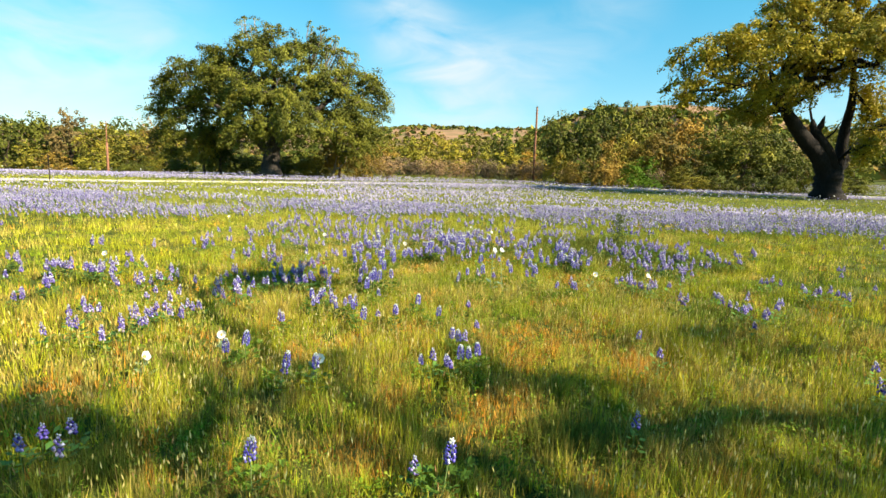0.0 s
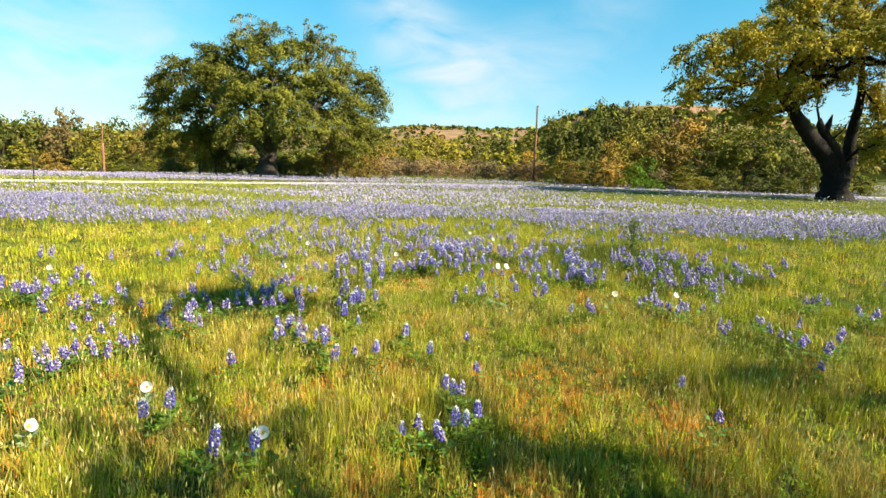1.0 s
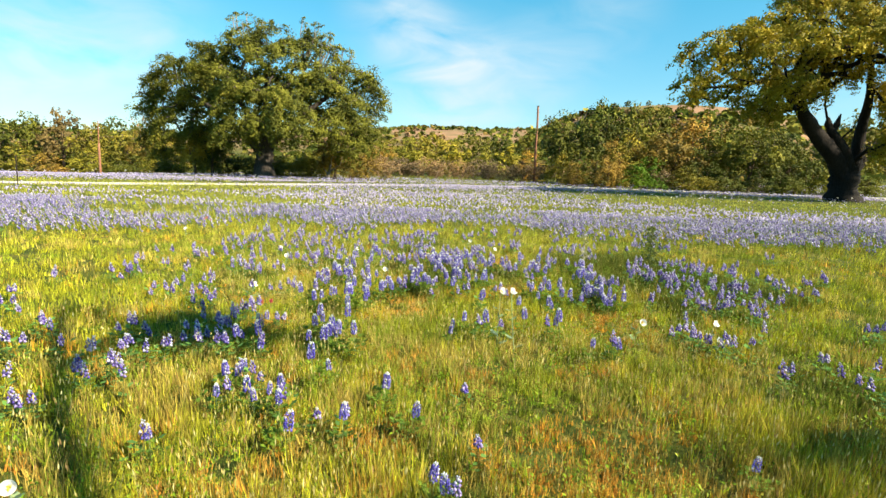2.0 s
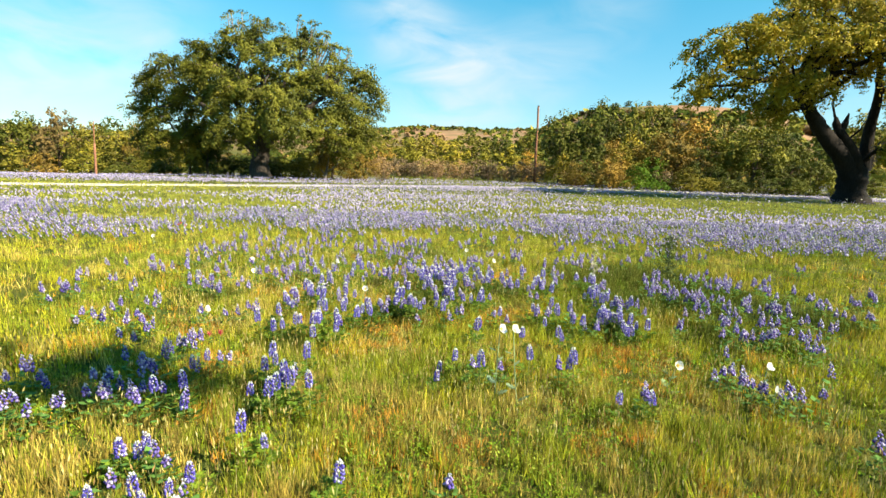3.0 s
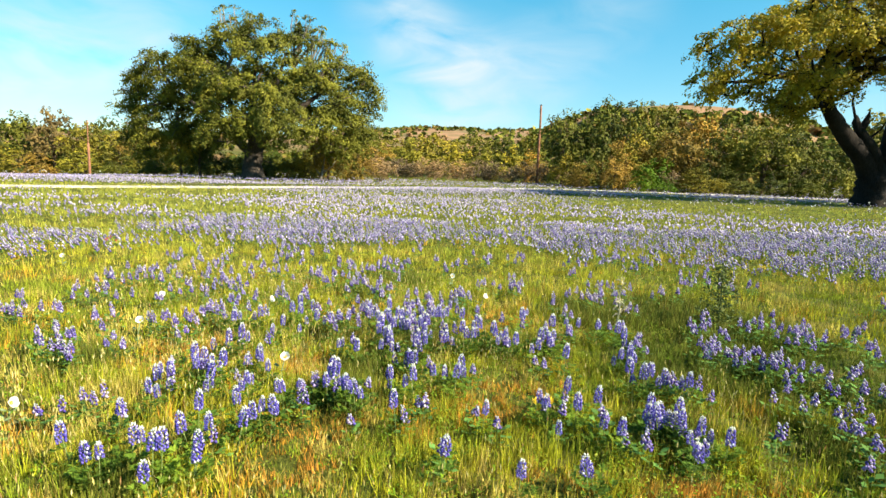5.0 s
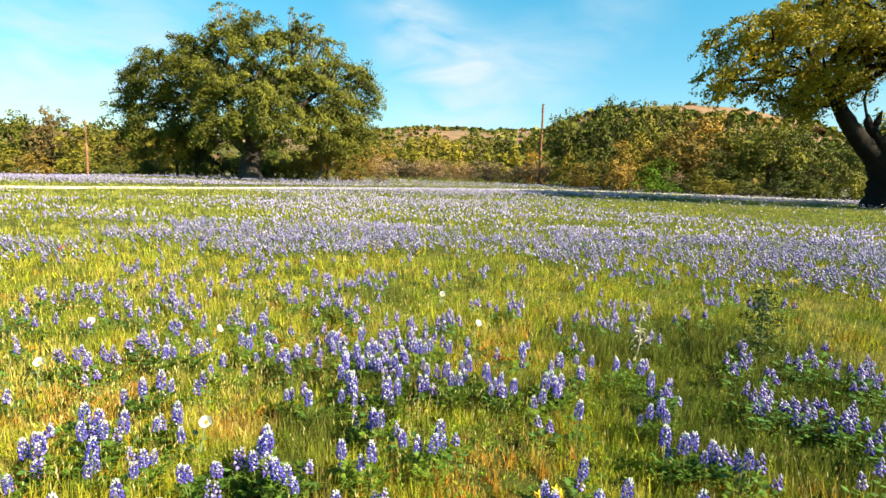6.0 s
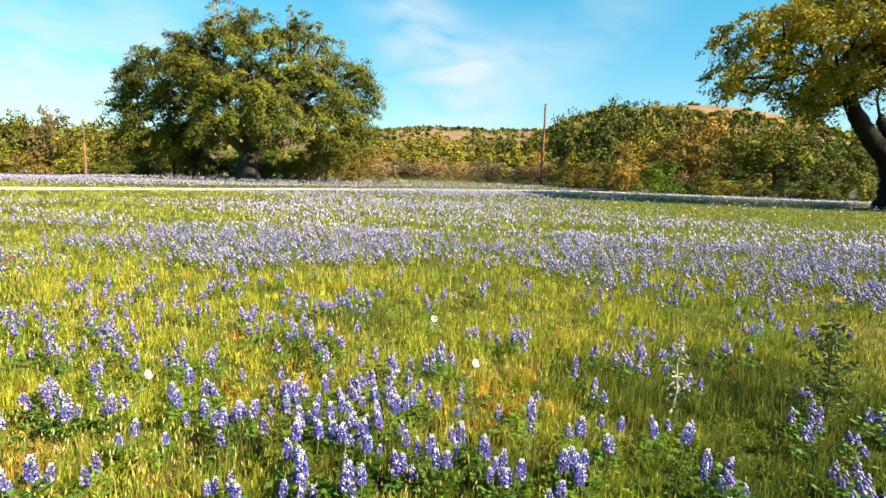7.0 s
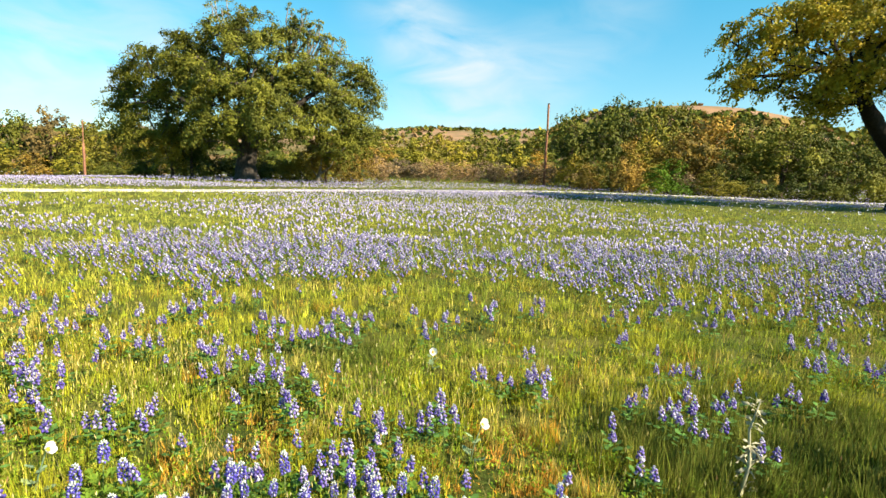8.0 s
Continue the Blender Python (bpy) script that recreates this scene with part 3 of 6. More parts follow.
def big_oak_right():
    lobes = [(-12.9, -3.8, 9.1, 1.6, 1.8, 1.2), (-10.6, -3.3, 9.7, 1.7, 2.0, 1.2), (-13.3, -3.8, 7.1, 1.3, 1.5, 0.6), (-11.3, -3.8, 7.6, 1.7, 1.8, 0.8), (-8.6, -3.3, 10.5, 1.8, 2.2, 1.5), (-7.4, -3.8, 7.4, 1.4, 1.6, 1.1),
             (-5.8, -1.5, 11.7, 1.9, 2.4, 1.7), (-12.6, -3.8, 6.3, 1.2, 1.3, 0.5), (-10.2, -3.4, 6.5, 1.3, 1.4, 0.6), (-8.5, -3.0, 6.1, 1.1, 1.4, 0.6), (-4.9, -2.4, 6.8, 1.1, 1.2, 0.7), (-6.9, -2, 6.3, 1.2, 1.5, 0.9), (-7.4, -2, 5.5, 1.2, 1.4, 0.5), (-3.6, -2, 11.5, 2.1, 2.4, 1.9), (-1.9, 1, 9.9, 1.8, 1.8, 1.0), (-1.1, -2, 9.7, 2.1, 2.2, 1.7)]
    lobes += [(0.8, -1.5, 7.0, 1.1, 1.3, 1.1), (0.9, -1.6, 3.8, 1.1, 1.2, 0.9), (1.4, -2, 5.4, 1.1, 1.2, 1.3),
              (-8.8, -5.6, 9.0, 1.7, 1.4, 0.7), (-6.0, -6.5, 9.6, 2.0, 1.9, 0.9), (-3.0, -6.6, 10.0, 2.1, 2.0, 1.0), (0.2, -6.9, 10.2, 2.2, 2.1, 1.1), (3.2, -7.2, 9.7, 2.2, 2.1, 1.1), (6.2, -7.2, 9.5, 2.2, 2.1, 1.1), (8.6, -7.2, 9.8, 1.9, 2.0, 1.1), (1.8, -3.8, 11.6, 2.4, 2.0, 1.2), (-1.5, 0, 15.1, 3.0, 2.6, 1.7), (-5.4, -1, 13.9, 2.0, 1.9, 1.2), (6.4, 2, 13.4, 3.4, 3.2, 2.8),
              (6.8, 1, 8.3, 2.5, 2.6, 2.3), (-7.7, 1, 9.5, 1.7, 1.8, 1.2), (2.7, 3, 14.3, 2.6, 2.8, 2.5), (-4.1, 0, 9.0, 1.8, 1.8, 1.2), (-2.4, 1, 8.3, 1.3, 1.4, 0.6), (-5.9, -1, 7.7, 1.4, 1.5, 1.0)]
    trunks = [[(-0.25, 0, -0.1), (-0.35, 0, 0.9), (-0.35, -0.1, 1.7), (-0.3, -0.1, 2.4)],
              [(-0.5, -0.1, 1.5), (-1.1, -0.3, 2.6), (-1.9, -0.6, 3.35), (-3.0, -0.9, 4.2), (-4.1, -1.2, 5.2), (-5.1, -1.8, 6.0), (-6.3, -2.6, 7.0), (-7.8, -3.0, 8.4)],
              [(0.1, 0, 1.9), (0.6, 0.3, 3.2), (0.5, 0.2, 5.0), (0.4, -0.4, 7.2), (-0.4, -1.0, 9.8)],
              [(0.1, 0.2, 2.0), (1.8, 0.6, 3.8), (3.6, 0.8, 5.6), (5.6, 0.4, 7.8)],
              [(-5.4, -2.1, 6.2), (-6.8, -2.3, 7.4), (-8.2, -2.5, 7.8), (-10.4, -3.4, 7.2), (-12.4, -3.6, 7.0)]]
    radii = [[0.95, 0.84, 0.92, 0.72], [0.66, 0.6, 0.55, 0.52, 0.46, 0.38, 0.27, 0.14], [0.5, 0.42, 0.34, 0.26, 0.15], [0.5, 0.4, 0.3, 0.18], [0.28, 0.22, 0.18, 0.13, 0.07]]

    def stub(root, rng):
        wood = Pile()
        trunk_of(wood, [(-0.4, -0.4, 2.2), (-0.9, -0.6, 3.3), (-1.7, -0.8, 4.2), (-2.3, -0.8, 4.9)], [0.5, 0.42, 0.33, 0.27], rng, 9)
        tube(wood, [(-2.25, -0.8, 4.7), (-2.55, -0.85, 5.3), (-2.65, -0.9, 5.7)], [0.28, 0.24, 0.1], 6, 0.2, rng)
        tube(wood, [(-2.25, -0.8, 4.7), (-1.9, -0.8, 5.3), (-1.75, -0.8, 6.0)], [0.24, 0.2, 0.04], 6, 0.2, rng)
        tube(wood, [(-1.5, -0.7, 4.3), (-0.9, -0.8, 4.9), (-0.6, -0.9, 5.6)], [0.09, 0.06, 0.02], 5)
        tube(wood, [(-2.5, -0.8, 5.2), (-2.8, -0.6, 6.6), (-2.5, -0.4, 7.7), (-2.7, -0.2, 9.2)], [0.09, 0.07, 0.05, 0.03], 5)
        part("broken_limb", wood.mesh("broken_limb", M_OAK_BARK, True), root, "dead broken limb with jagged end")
        drop = Pile()
        for _ in range(34):  # thin hanging ends of the low boughs
            a = np.array([rng.uniform(-13.2, -7.5), rng.uniform(-4.0, -1.0), rng.uniform(6.5, 7.4)])
            e = a + np.array([rng.uniform(-1.5, 0.9), rng.uniform(-0.7, 0.7), rng.uniform(-0.9, -0.1)])
            tube(drop, [a, (a + e) / 2 + rng.normal(size=3) * 0.18 + np.array([0, 0, 0.2]), e], [0.045, 0.03, 0.012], 4)
        tagged(part("hanging_twig_work", drop.mesh("hanging_twig_work", M_OAK_BARK, True), root, "bare dark hanging twigs"), kind="stuff")

    oak("oak_tree", 28.9, 40.8, trunks, radii, lobes, 23, "leaning old oak with thick dark trunk and yellowing leaves", M_OAK_B,
        320, 1400, 100, 0.086, 0.62, 0.03, extra=stub)


def shade_oak():
    """The tree beside the camera's start, known by its shade on the grass."""
    lobes = [(-2.8, 3.0, 8.0, 3.4, 1.2, 0.4), (0.6, 2.6, 8.2, 2.6, 1.0, 0.4), (0.8, 2.9, 8.6, 0.9, 0.6, 0.4), (2.9, 3.3, 8.6, 1.0, 0.6, 0.4), (2.2, 2.1, 8.4, 0.8, 0.4, 0.3), (4.2, 2.6, 8.4, 0.9, 0.5, 0.3), (-0.4, 2.7, 8.5, 0.9, 0.5, 0.5), (0.2, 4.4, 8.5, 0.8, 0.5, 0.5), (-2.25, 3.9, 7.8, 0.5, 0.4, 0.3), (-1.85, 3.3, 7.8, 0.5, 0.35, 0.3), (-4.6, 3.35, 7.5, 1.1, 0.4, 0.45), (-4.96, 2.9, 7.4, 0.8, 0.45, 0.45), (-5.5, 3.0, 7.4, 0.7, 0.45, 0.45), (-4.7, 4.27, 7.1, 0.45, 0.4, 0.25), (-4.3, 3.6, 7.1, 0.4, 0.35, 0.25), (-3.95, 3.35, 7.1, 0.45, 0.3, 0.25), (-5.8, 7.2, 7.0, 0.6, 0.42, 0.5), (-5.6, 7.3, 7.0, 0.6, 0.42, 0.6), (-6.1, 7.2, 7.0, 0.5, 0.35, 0.6), (-5.4, 7.0, 7.0, 0.5, 0.35, 0.5), (-7.1, 7.7, 7.0, 0.4, 0.4, 0.3)]
    trunks = [[(1.2, -1.8, -0.1), (1.3, -1.7, 1.5), (1.0, -1.2, 3.2), (0.4, 0.2, 5.5), (0.2, 1.8, 7.5)],
              [(0.4, 0.4, 5.8), (-2.4, 2.4, 6.7), (-4.7, 4.3, 7.0), (-6.0, 6.0, 7.1), (-7.2, 7.7, 7.0)],
              [(0.3, 1.2, 6.9), (-2.0, 2.4, 7.2), (-4.6, 3.6, 7.4)],
              [(0.2, 1.7, 7.4), (-1.0, 2.6, 7.7), (-1.9, 3.2, 7.8), (-2.3, 4.0, 7.8), (-3.0, 5.1, 7.8)]]
    oak("oak_tree", 11.7, -5.1, trunks, [[0.6, 0.5, 0.45, 0.33, 0.15], [0.11, 0.09, 0.07, 0.055, 0.04], [0.08, 0.06, 0.04], [0.09, 0.07, 0.06, 0.05, 0.03]], lobes, 5,
        "oak that shades the near grass", M_OAK_A, 40, 175, 19, 0.08, 0.25, 0.015)


def pale_tree():
    lobes = [(0.2, 0, 3.3, 1.9, 1.4, 1.0), (-1.0, 0, 2.7, 1.0, 1.0, 0.8), (1.4, 0, 2.6, 1.1, 1.0, 0.8)]
    trunks = [[(-0.3, 0, -0.1), (-0.15, 0, 0.7), (0.0, 0, 1.3), (0.1, 0, 2.2)], [(-0.1, 0, 0.8), (0.5, -0.1, 1.2), (1.1, -0.1, 1.7), (1.3, 0, 2.4)], [(-0.2, 0, 0.5), (-0.7, 0, 1.1), (-0.9, 0, 2.0)]]
    oak("small_tree", -12.1, 59.5, trunks, [[0.17, 0.15, 0.12, 0.07], [0.1, 0.09, 0.07, 0.04], [0.08, 0.06, 0.04]], lobes, 17, "small pale-barked tree with sparse rusty leaves beside the oak", LEAF_KINDS["orange"],
        26, 30, 46, 0.09, 0.5, 0.02, bark=M_PALE_BARK)


big_oak_left()
pale_tree()
big_oak_right()
shade_oak()


# ---- woods behind the meadow ----
def wood_tree(shape, kind, seed, far=False):
    """A mid-sized tree, 8 m high: trunk with limbs, and crown. Kept as a pattern for copies."""
    rng = np.random.RandomState(seed)
    if shape == "round":
        lobes = [(0, 0, 4.9, 3.0, 3.0, 2.9), (-1.9, 0.3, 3.6, 1.8, 1.9, 1.9), (1.9, -0.4, 3.7, 1.9, 1.8, 2.0), (0.5, 0.3, 6.3, 1.9, 1.9, 1.5), (-1.2, -1.2, 2.4, 1.6, 1.2, 1.2), (1.4, -1.3, 2.2, 1.6, 1.2, 1.1)]
        n_limb, n_tuft, per, leaf = 40, 66, 66, 0.138
    elif shape == "wide":
        lobes = [(0, 0, 4.6, 3.6, 3.0, 2.5), (-2.6, 0, 3.4, 1.9, 2.0, 1.9), (2.5, 0, 4.4, 1.9, 2.0, 2.1), (-0.8, 0.2, 6.2, 2.2, 1.8, 1.5), (0.6, -1.4, 2.6, 2.2, 1.2, 1.4)]
        n_limb, n_tuft, per, leaf = 40, 66, 66, 0.138
    elif shape == "bush":
        lobes = [(0, 0, 3.0, 3.4, 2.6, 2.6), (-2.3, -0.3, 2.0, 2.0, 1.8, 1.9), (2.2, -0.3, 2.2, 2.1, 1.8, 2.0), (0.4, 0, 5.4, 2.2, 1.8, 2.2), (0, -1.5, 1.6, 3.0, 1.2, 1.4)]
        n_limb, n_tuft, per, leaf = 34, 62, 64, 0.143
    else:  # brush: many thin stems, few leaves
        lobes = [(0, 0, 4.2, 3.0, 2.4, 3.4), (-2.0, 0, 3.0, 1.9, 1.6, 2.6), (2.0, 0, 3.4, 1.9, 1.6, 2.8)]
        n_limb, n_tuft, per, leaf = 60, 150, 7, 0.19
    if far and shape != "brush":
        per, leaf = int(per * 0.5), leaf * 1.36
    root = new("tree" if shape != "bush" else "shrub")
    ends = spread(rng, in_lobes(rng, lobes, n_limb * 3, 0.35), 0.7)[:n_limb]
    tufts = in_lobes(rng, lobes, n_tuft, 0.5)
    near = np.argmin(((tufts[:, None] - ends[None]) ** 2).sum(-1), axis=1)
    tufts = tufts + (ends[near] - tufts) * rng.uniform(0.0, 0.35, (n_tuft, 1))
    wood = Pile()
    if shape in ("round", "wide"):
        trunks = [[(0, 0, -0.3), (0.1, 0, 0.8), (0.05, 0.1, 1.8), (0.2, 0, 3.4), (0.1, 0, 5.2)], [(0.05, 0, 1.2), (-0.9, 0.2, 2.6), (-1.7, 0.3, 4.0)]]
        radii = [[0.26, 0.21, 0.19, 0.13, 0.07], [0.15, 0.11, 0.06]]
    else:
        trunks = [[(0.2 * k, 0, -0.3), (0.5 * k, 0.1 * k, 0.9), (0.95 * k, 0.2 * k, 2.0), (1.3 * k, 0.2 * k, 3.4)] for k in (-1.2, -0.5, 0.4, 1.1)]
        radii = [[0.09, 0.075, 0.06, 0.04]] * 4
    for path, r in zip(trunks, radii):
        trunk_of(wood, path, r, rng, 6, 0.3)
    every = 1 if shape == "brush" else 3
    for path, r in grow(rng, trunks, np.vstack([ends, tufts[::every]]), 0.016 if shape == "brush" else 0.02):
        tube(wood, path, r, 3, cap=False)
    bark = {"brush": M_TWIG, "bush": M_BROWN_BARK}.get(shape, M_BROWN_BARK)
    part("trunk", wood.mesh("trunk", bark, True), root)
    v, f = leaves(rng, tufts, per, 0.6 if shape == "brush" else 0.95, leaf, 0.8, 0.65)
    part("crown", mesh_of("crown", v, [f], LEAF_KINDS[kind]), root)
    return root


WORDS = {"dark": "dark green leafy", "olive": "olive-green leafy", "orange": "rusty orange-green", "bright": "fresh bright-green", "lime": "lime-green young", "brown": "brown twiggy half-bare", "dusky": "dull brown thin-leaved"}
PATTERNS = {}


def plant(px, py, height, width, shape, kind, turn, group):
    """Stands one copy of a pattern at a place, to a height and width."""
    far = py > 90 or py < 0
    key = (shape, kind, far)
    where = "in the thicket at the meadow edge" if group == "thicket" else "in the wood behind the meadow"
    tall = {"round": 7.9, "wide": 7.8, "bush": 7.6, "brush": 7.7}[shape]
    m = pose(px, py, float(ground_z(px, py)), 0, 0, turn) @ Matrix.Diagonal((width / 7.4, width / 7.4, height / tall, 1))
    if key not in PATTERNS:
        ob = PATTERNS[key] = wood_tree(shape, kind, 40 + len(PATTERNS), far)
        ob.matrix_basis = m
        tagged(ob, f"{WORDS[kind]} {'shrub' if shape in ('bush', 'brush') else 'tree'} {where}", "shrub" if shape in ("bush", "brush") else "tree", group)
        return ob
    src = PATTERNS[key]
    keep = src.matrix_basis.copy()
    src.matrix_basis = Matrix.Identity(4)
    ob = copy_thing(src, m)
    src.matrix_basis = keep
    tagged(ob, f"{WORDS[kind]} {'shrub' if shape in ('bush', 'brush') else 'tree'} {where}", group=group)
    return ob


# x, y, height, width, shape, colour
EAST_WOOD = [
    (15.5, 76, 9.5, 7.0, "round", "dark"), (20.5, 76, 11.0, 9.0, "round", "dark"), (26.0, 80, 11.7, 8.5, "wide", "dark"), (19.3, 66, 5.4, 5.6, "bush", "orange"),
    (22.3, 62.5, 3.7, 5.4, "bush", "bright"), (27.5, 70, 7.5, 8.0, "wide", "orange"), (30.5, 84, 11.7, 8.5, "round", "olive"), (35.0, 80, 10.8, 9.5, "wide", "orange"),
    (35.0, 72, 9.0, 8.5, "round", "dark"), (36.5, 67, 7.9, 7.5, "wide", "dark"), (40.0, 67, 7.3, 7.0, "round", "dark"), (40.2, 62, 5.6, 5.4, "bush", "dark"), (46.0, 67, 6.2, 6.0, "round", "dark"),
    (48.5, 86, 10.6, 9.0, "wide", "olive"), (68.0, 94, 12.1, 11.0, "wide", "olive"), (78.0, 96, 12.7, 11.0, "round", "dark")]
EAST_FRONT = [
    (27.5, 63.5, 2.8, 5.8, "bush", "olive"), (31.5, 63, 2.6, 5.2, "bush", "dark"), (34.8, 62, 2.9, 5.0, "bush", "dark"), (37.6, 61.5, 3.6, 4.6, "bush", "dark"), (14.5, 80, 3.6, 4.6, "brush", "brown"), (16.0, 69, 2.8, 4.0, "bush", "orange"), (17.6, 72, 5.0, 5.0, "bush", "dark"), (15.4, 73, 4.2, 4.6, "bush", "olive"), (21.5, 70, 5.4, 5.4, "bush", "olive"),
    (24.8, 64, 2.4, 4.0, "brush", "brown"), (43.5, 61.5, 3.8, 5.0, "bush", "dark"), (47.5, 63, 3.2, 5.0, "bush", "dark"), (30.0, 66, 5.2, 5.4, "bush", "dark"), (24.5, 75, 7.6, 6.5, "bush", "olive"), (44.0, 74, 7.6, 7.0, "round", "dark")]
MIDDLE = [
    (-13.0, 118, 8.6, 11.0, "wide", "olive"), (-5.5, 106, 7.4, 9.5, "round", "olive"), (-1.0, 120, 8.9, 11.0, "wide", "olive"), (5.5, 112, 8.4, 9.5, "round", "olive"), (11.5, 118, 9.0, 10.0, "wide", "dark"), (17.5, 122, 9.3, 11.0, "round", "olive"),
    (-6.0, 96, 5.8, 8.0, "bush", "lime"), (1.8, 96, 6.0, 7.5, "bush", "lime"), (6.6, 93, 5.6, 7.0, "bush", "lime"), (10.6, 92, 5.4, 6.5, "bush", "lime"), (-12.0, 95, 5.2, 8.0, "wide", "orange"), (13.4, 88, 4.5, 6.0, "bush", "orange")]
WEST_WOOD = [
    (-85, 105, 11.4, 11.0, "round", "dark"), (-76, 99, 6.4, 8.0, "bush", "olive"), (-80, 108, 12.1, 9.5, "wide", "dark"), (-73, 106, 12.0, 10.0, "round", "dusky"), (-66, 104, 9.5, 9.0, "round", "olive"), (-64, 110, 11.4, 10.0, "wide", "dark"),
    (-57, 100, 8.2, 8.5, "wide", "olive"), (-51, 97, 8.2, 9.0, "wide", "orange"), (-66, 122, 12.4, 8.0, "brush", "brown"), (-46, 92, 6.9, 8.5, "round", "olive"), (-94, 112, 12.1, 11.0, "round", "dark"), (-62, 97, 4.4, 7.5, "bush", "lime"),
    (-70, 97, 3.8, 7.0, "bush", "orange"), (-55, 95, 4.4, 7.5, "bush", "olive"), (-48, 86, 3.0, 6.0, "bush", "dark"), (-41, 82, 4.5, 6.5, "bush", "olive")]
UNDER_OAK = [
    (-26.0, 58.5, 5.6, 5.0, "round", "olive"), (-24.8, 60, 5.6, 4.6, "round", "dark"), (-11.8, 60.5, 4.8, 4.6, "wide", "orange"), (-30.5, 62, 3.2, 5.0, "bush", "dark"), (-15.0, 62, 3.2, 4.6, "bush", "olive"), (-7.0, 64, 3.0, 4.6, "brush", "brown"), (-21.0, 66, 4.0, 6.0, "bush", "dark"),
    (-9.2, 61.5, 4.4, 4.4, "bush", "orange"), (-19.0, 63, 3.6, 6.5, "bush", "dark"), (-24.5, 63.5, 3.8, 6.5, "bush", "dark"), (-14.5, 64, 3.4, 6.0, "bush", "olive"), (-28.5, 66, 4.2, 6.0, "bush", "olive")]
turns = random.Random(4)
for rows, group in ((EAST_WOOD, "east wood"), (EAST_FRONT, "thicket"), (MIDDLE, "middle wood"), (WEST_WOOD, "west wood"), (UNDER_OAK, "thicket")):
    for row in rows:
        plant(*row, turns.uniform(0, 360), group)
# low brown brush along the far edge of the field
for k in range(14):
    bx = -9.5 + 1.75 * k + turns.uniform(-0.5, 0.5)
    plant(bx, 83 + turns.uniform(-3, 4), turns.uniform(2.5, 3.3), turns.uniform(4.0, 5.6), "brush", "brown", turns.uniform(0, 360), "thicket")
# trees that close the land behind the camera
for k in range(5):
    a = radians(190 + 40 * k)
    plant(70 * math.cos(a), 70 * math.sin(a) - 8, turns.uniform(7, 11), turns.uniform(8, 12), ("round", "wide")[k % 2], ("dark", "olive")[k % 2], turns.uniform(0, 360), "south wood")


def far_woods():
    """Scrub on the hills, too far to count."""
    rng = np.random.RandomState(31)
    n = 5200
    a = rng.uniform(-0.95, 0.95, n)
    r = 125 * np.power(rng.rand(n), 0.8) * 5.2 + 128
    x, y = r * np.sin(a), r * np.cos(a)
    cover = field(x, y, 46, 3)
    brow = np.exp(-(((x - 165) / 50) ** 2 + ((y - 325) / 60) ** 2))
    keep = (cover > 0.36 + 0.3 * brow) | (r < 175)
    hx, hy = rng.normal(115, 62, 1100), rng.normal(285, 38, 1100)
    bald = np.exp(-(((hx - 150) / 36) ** 2 + ((hy - 335) / 48) ** 2))
    ok = (ground_z(hx, hy) < 33) & (rng.rand(1100) > bald)
    x, y = np.concatenate([x[keep], hx[ok]]), np.concatenate([y[keep], hy[ok]])
    c = np.stack([x, y, ground_z(x, y)], 1)
    big = rng.uniform(1.6, 3.6, len(c))
    per = 11
    cc = np.repeat(c, per, axis=0)
    s = np.repeat(big, per)
    d = rng.normal(size=(len(cc), 3))
    d /= np.linalg.norm(d, axis=1)[:, None]
    d[:, 2] = np.abs(d[:, 2]) * 1.15
    cc = cc + d * s[:, None] * rng.uniform(0.6, 1.05, (len(cc), 1))
    u = np.cross(d, rng.normal(size=d.shape))
    u /= np.linalg.norm(u, axis=1)[:, None] + 1e-9
    w = np.cross(d + rng.normal(size=d.shape) * 0.5, u)
    h = (s * 0.68 * rng.uniform(0.6, 1.3, len(cc)))[:, None]
    v = np.stack([cc - u * h, cc + w * h * 0.7, cc + u * h, cc - w * h * 0.7], 1).reshape(-1, 3)
    hue = np.array([(0.07, 0.09, 0.018), (0.13, 0.135, 0.025), (0.22, 0.15, 0.045), (0.23, 0.21, 0.04), (0.25, 0.16, 0.085)])
    pick = rng.choice(5, len(c), p=[0.34, 0.3, 0.14, 0.12, 0.1])
    tint = np.repeat(hue[pick], per * 4, axis=0)
    ob = new("far_scrub", mesh_of("far_scrub", v, [np.arange(len(v)).reshape(-1, 4)], M_GRASS, tint))
    tagged(ob, "scrub oak and cedar covering the distant hillsides", "far woods", kind="stuff")


far_woods()

# a few lone trees on the brow of the hill
for hx, hy, hh, hw in ((99, 333, 3.0, 6.0), (108, 335, 4.2, 5.0), (120.5, 335, 4.2, 4.0), (65, 335, 4.5, 3.0), (59, 335, 5.0, 3.0), (127, 336, 2.2, 4.0)):
    plant(hx, hy, hh, hw, "round", "dark", turns.uniform(0, 360), "hill trees")


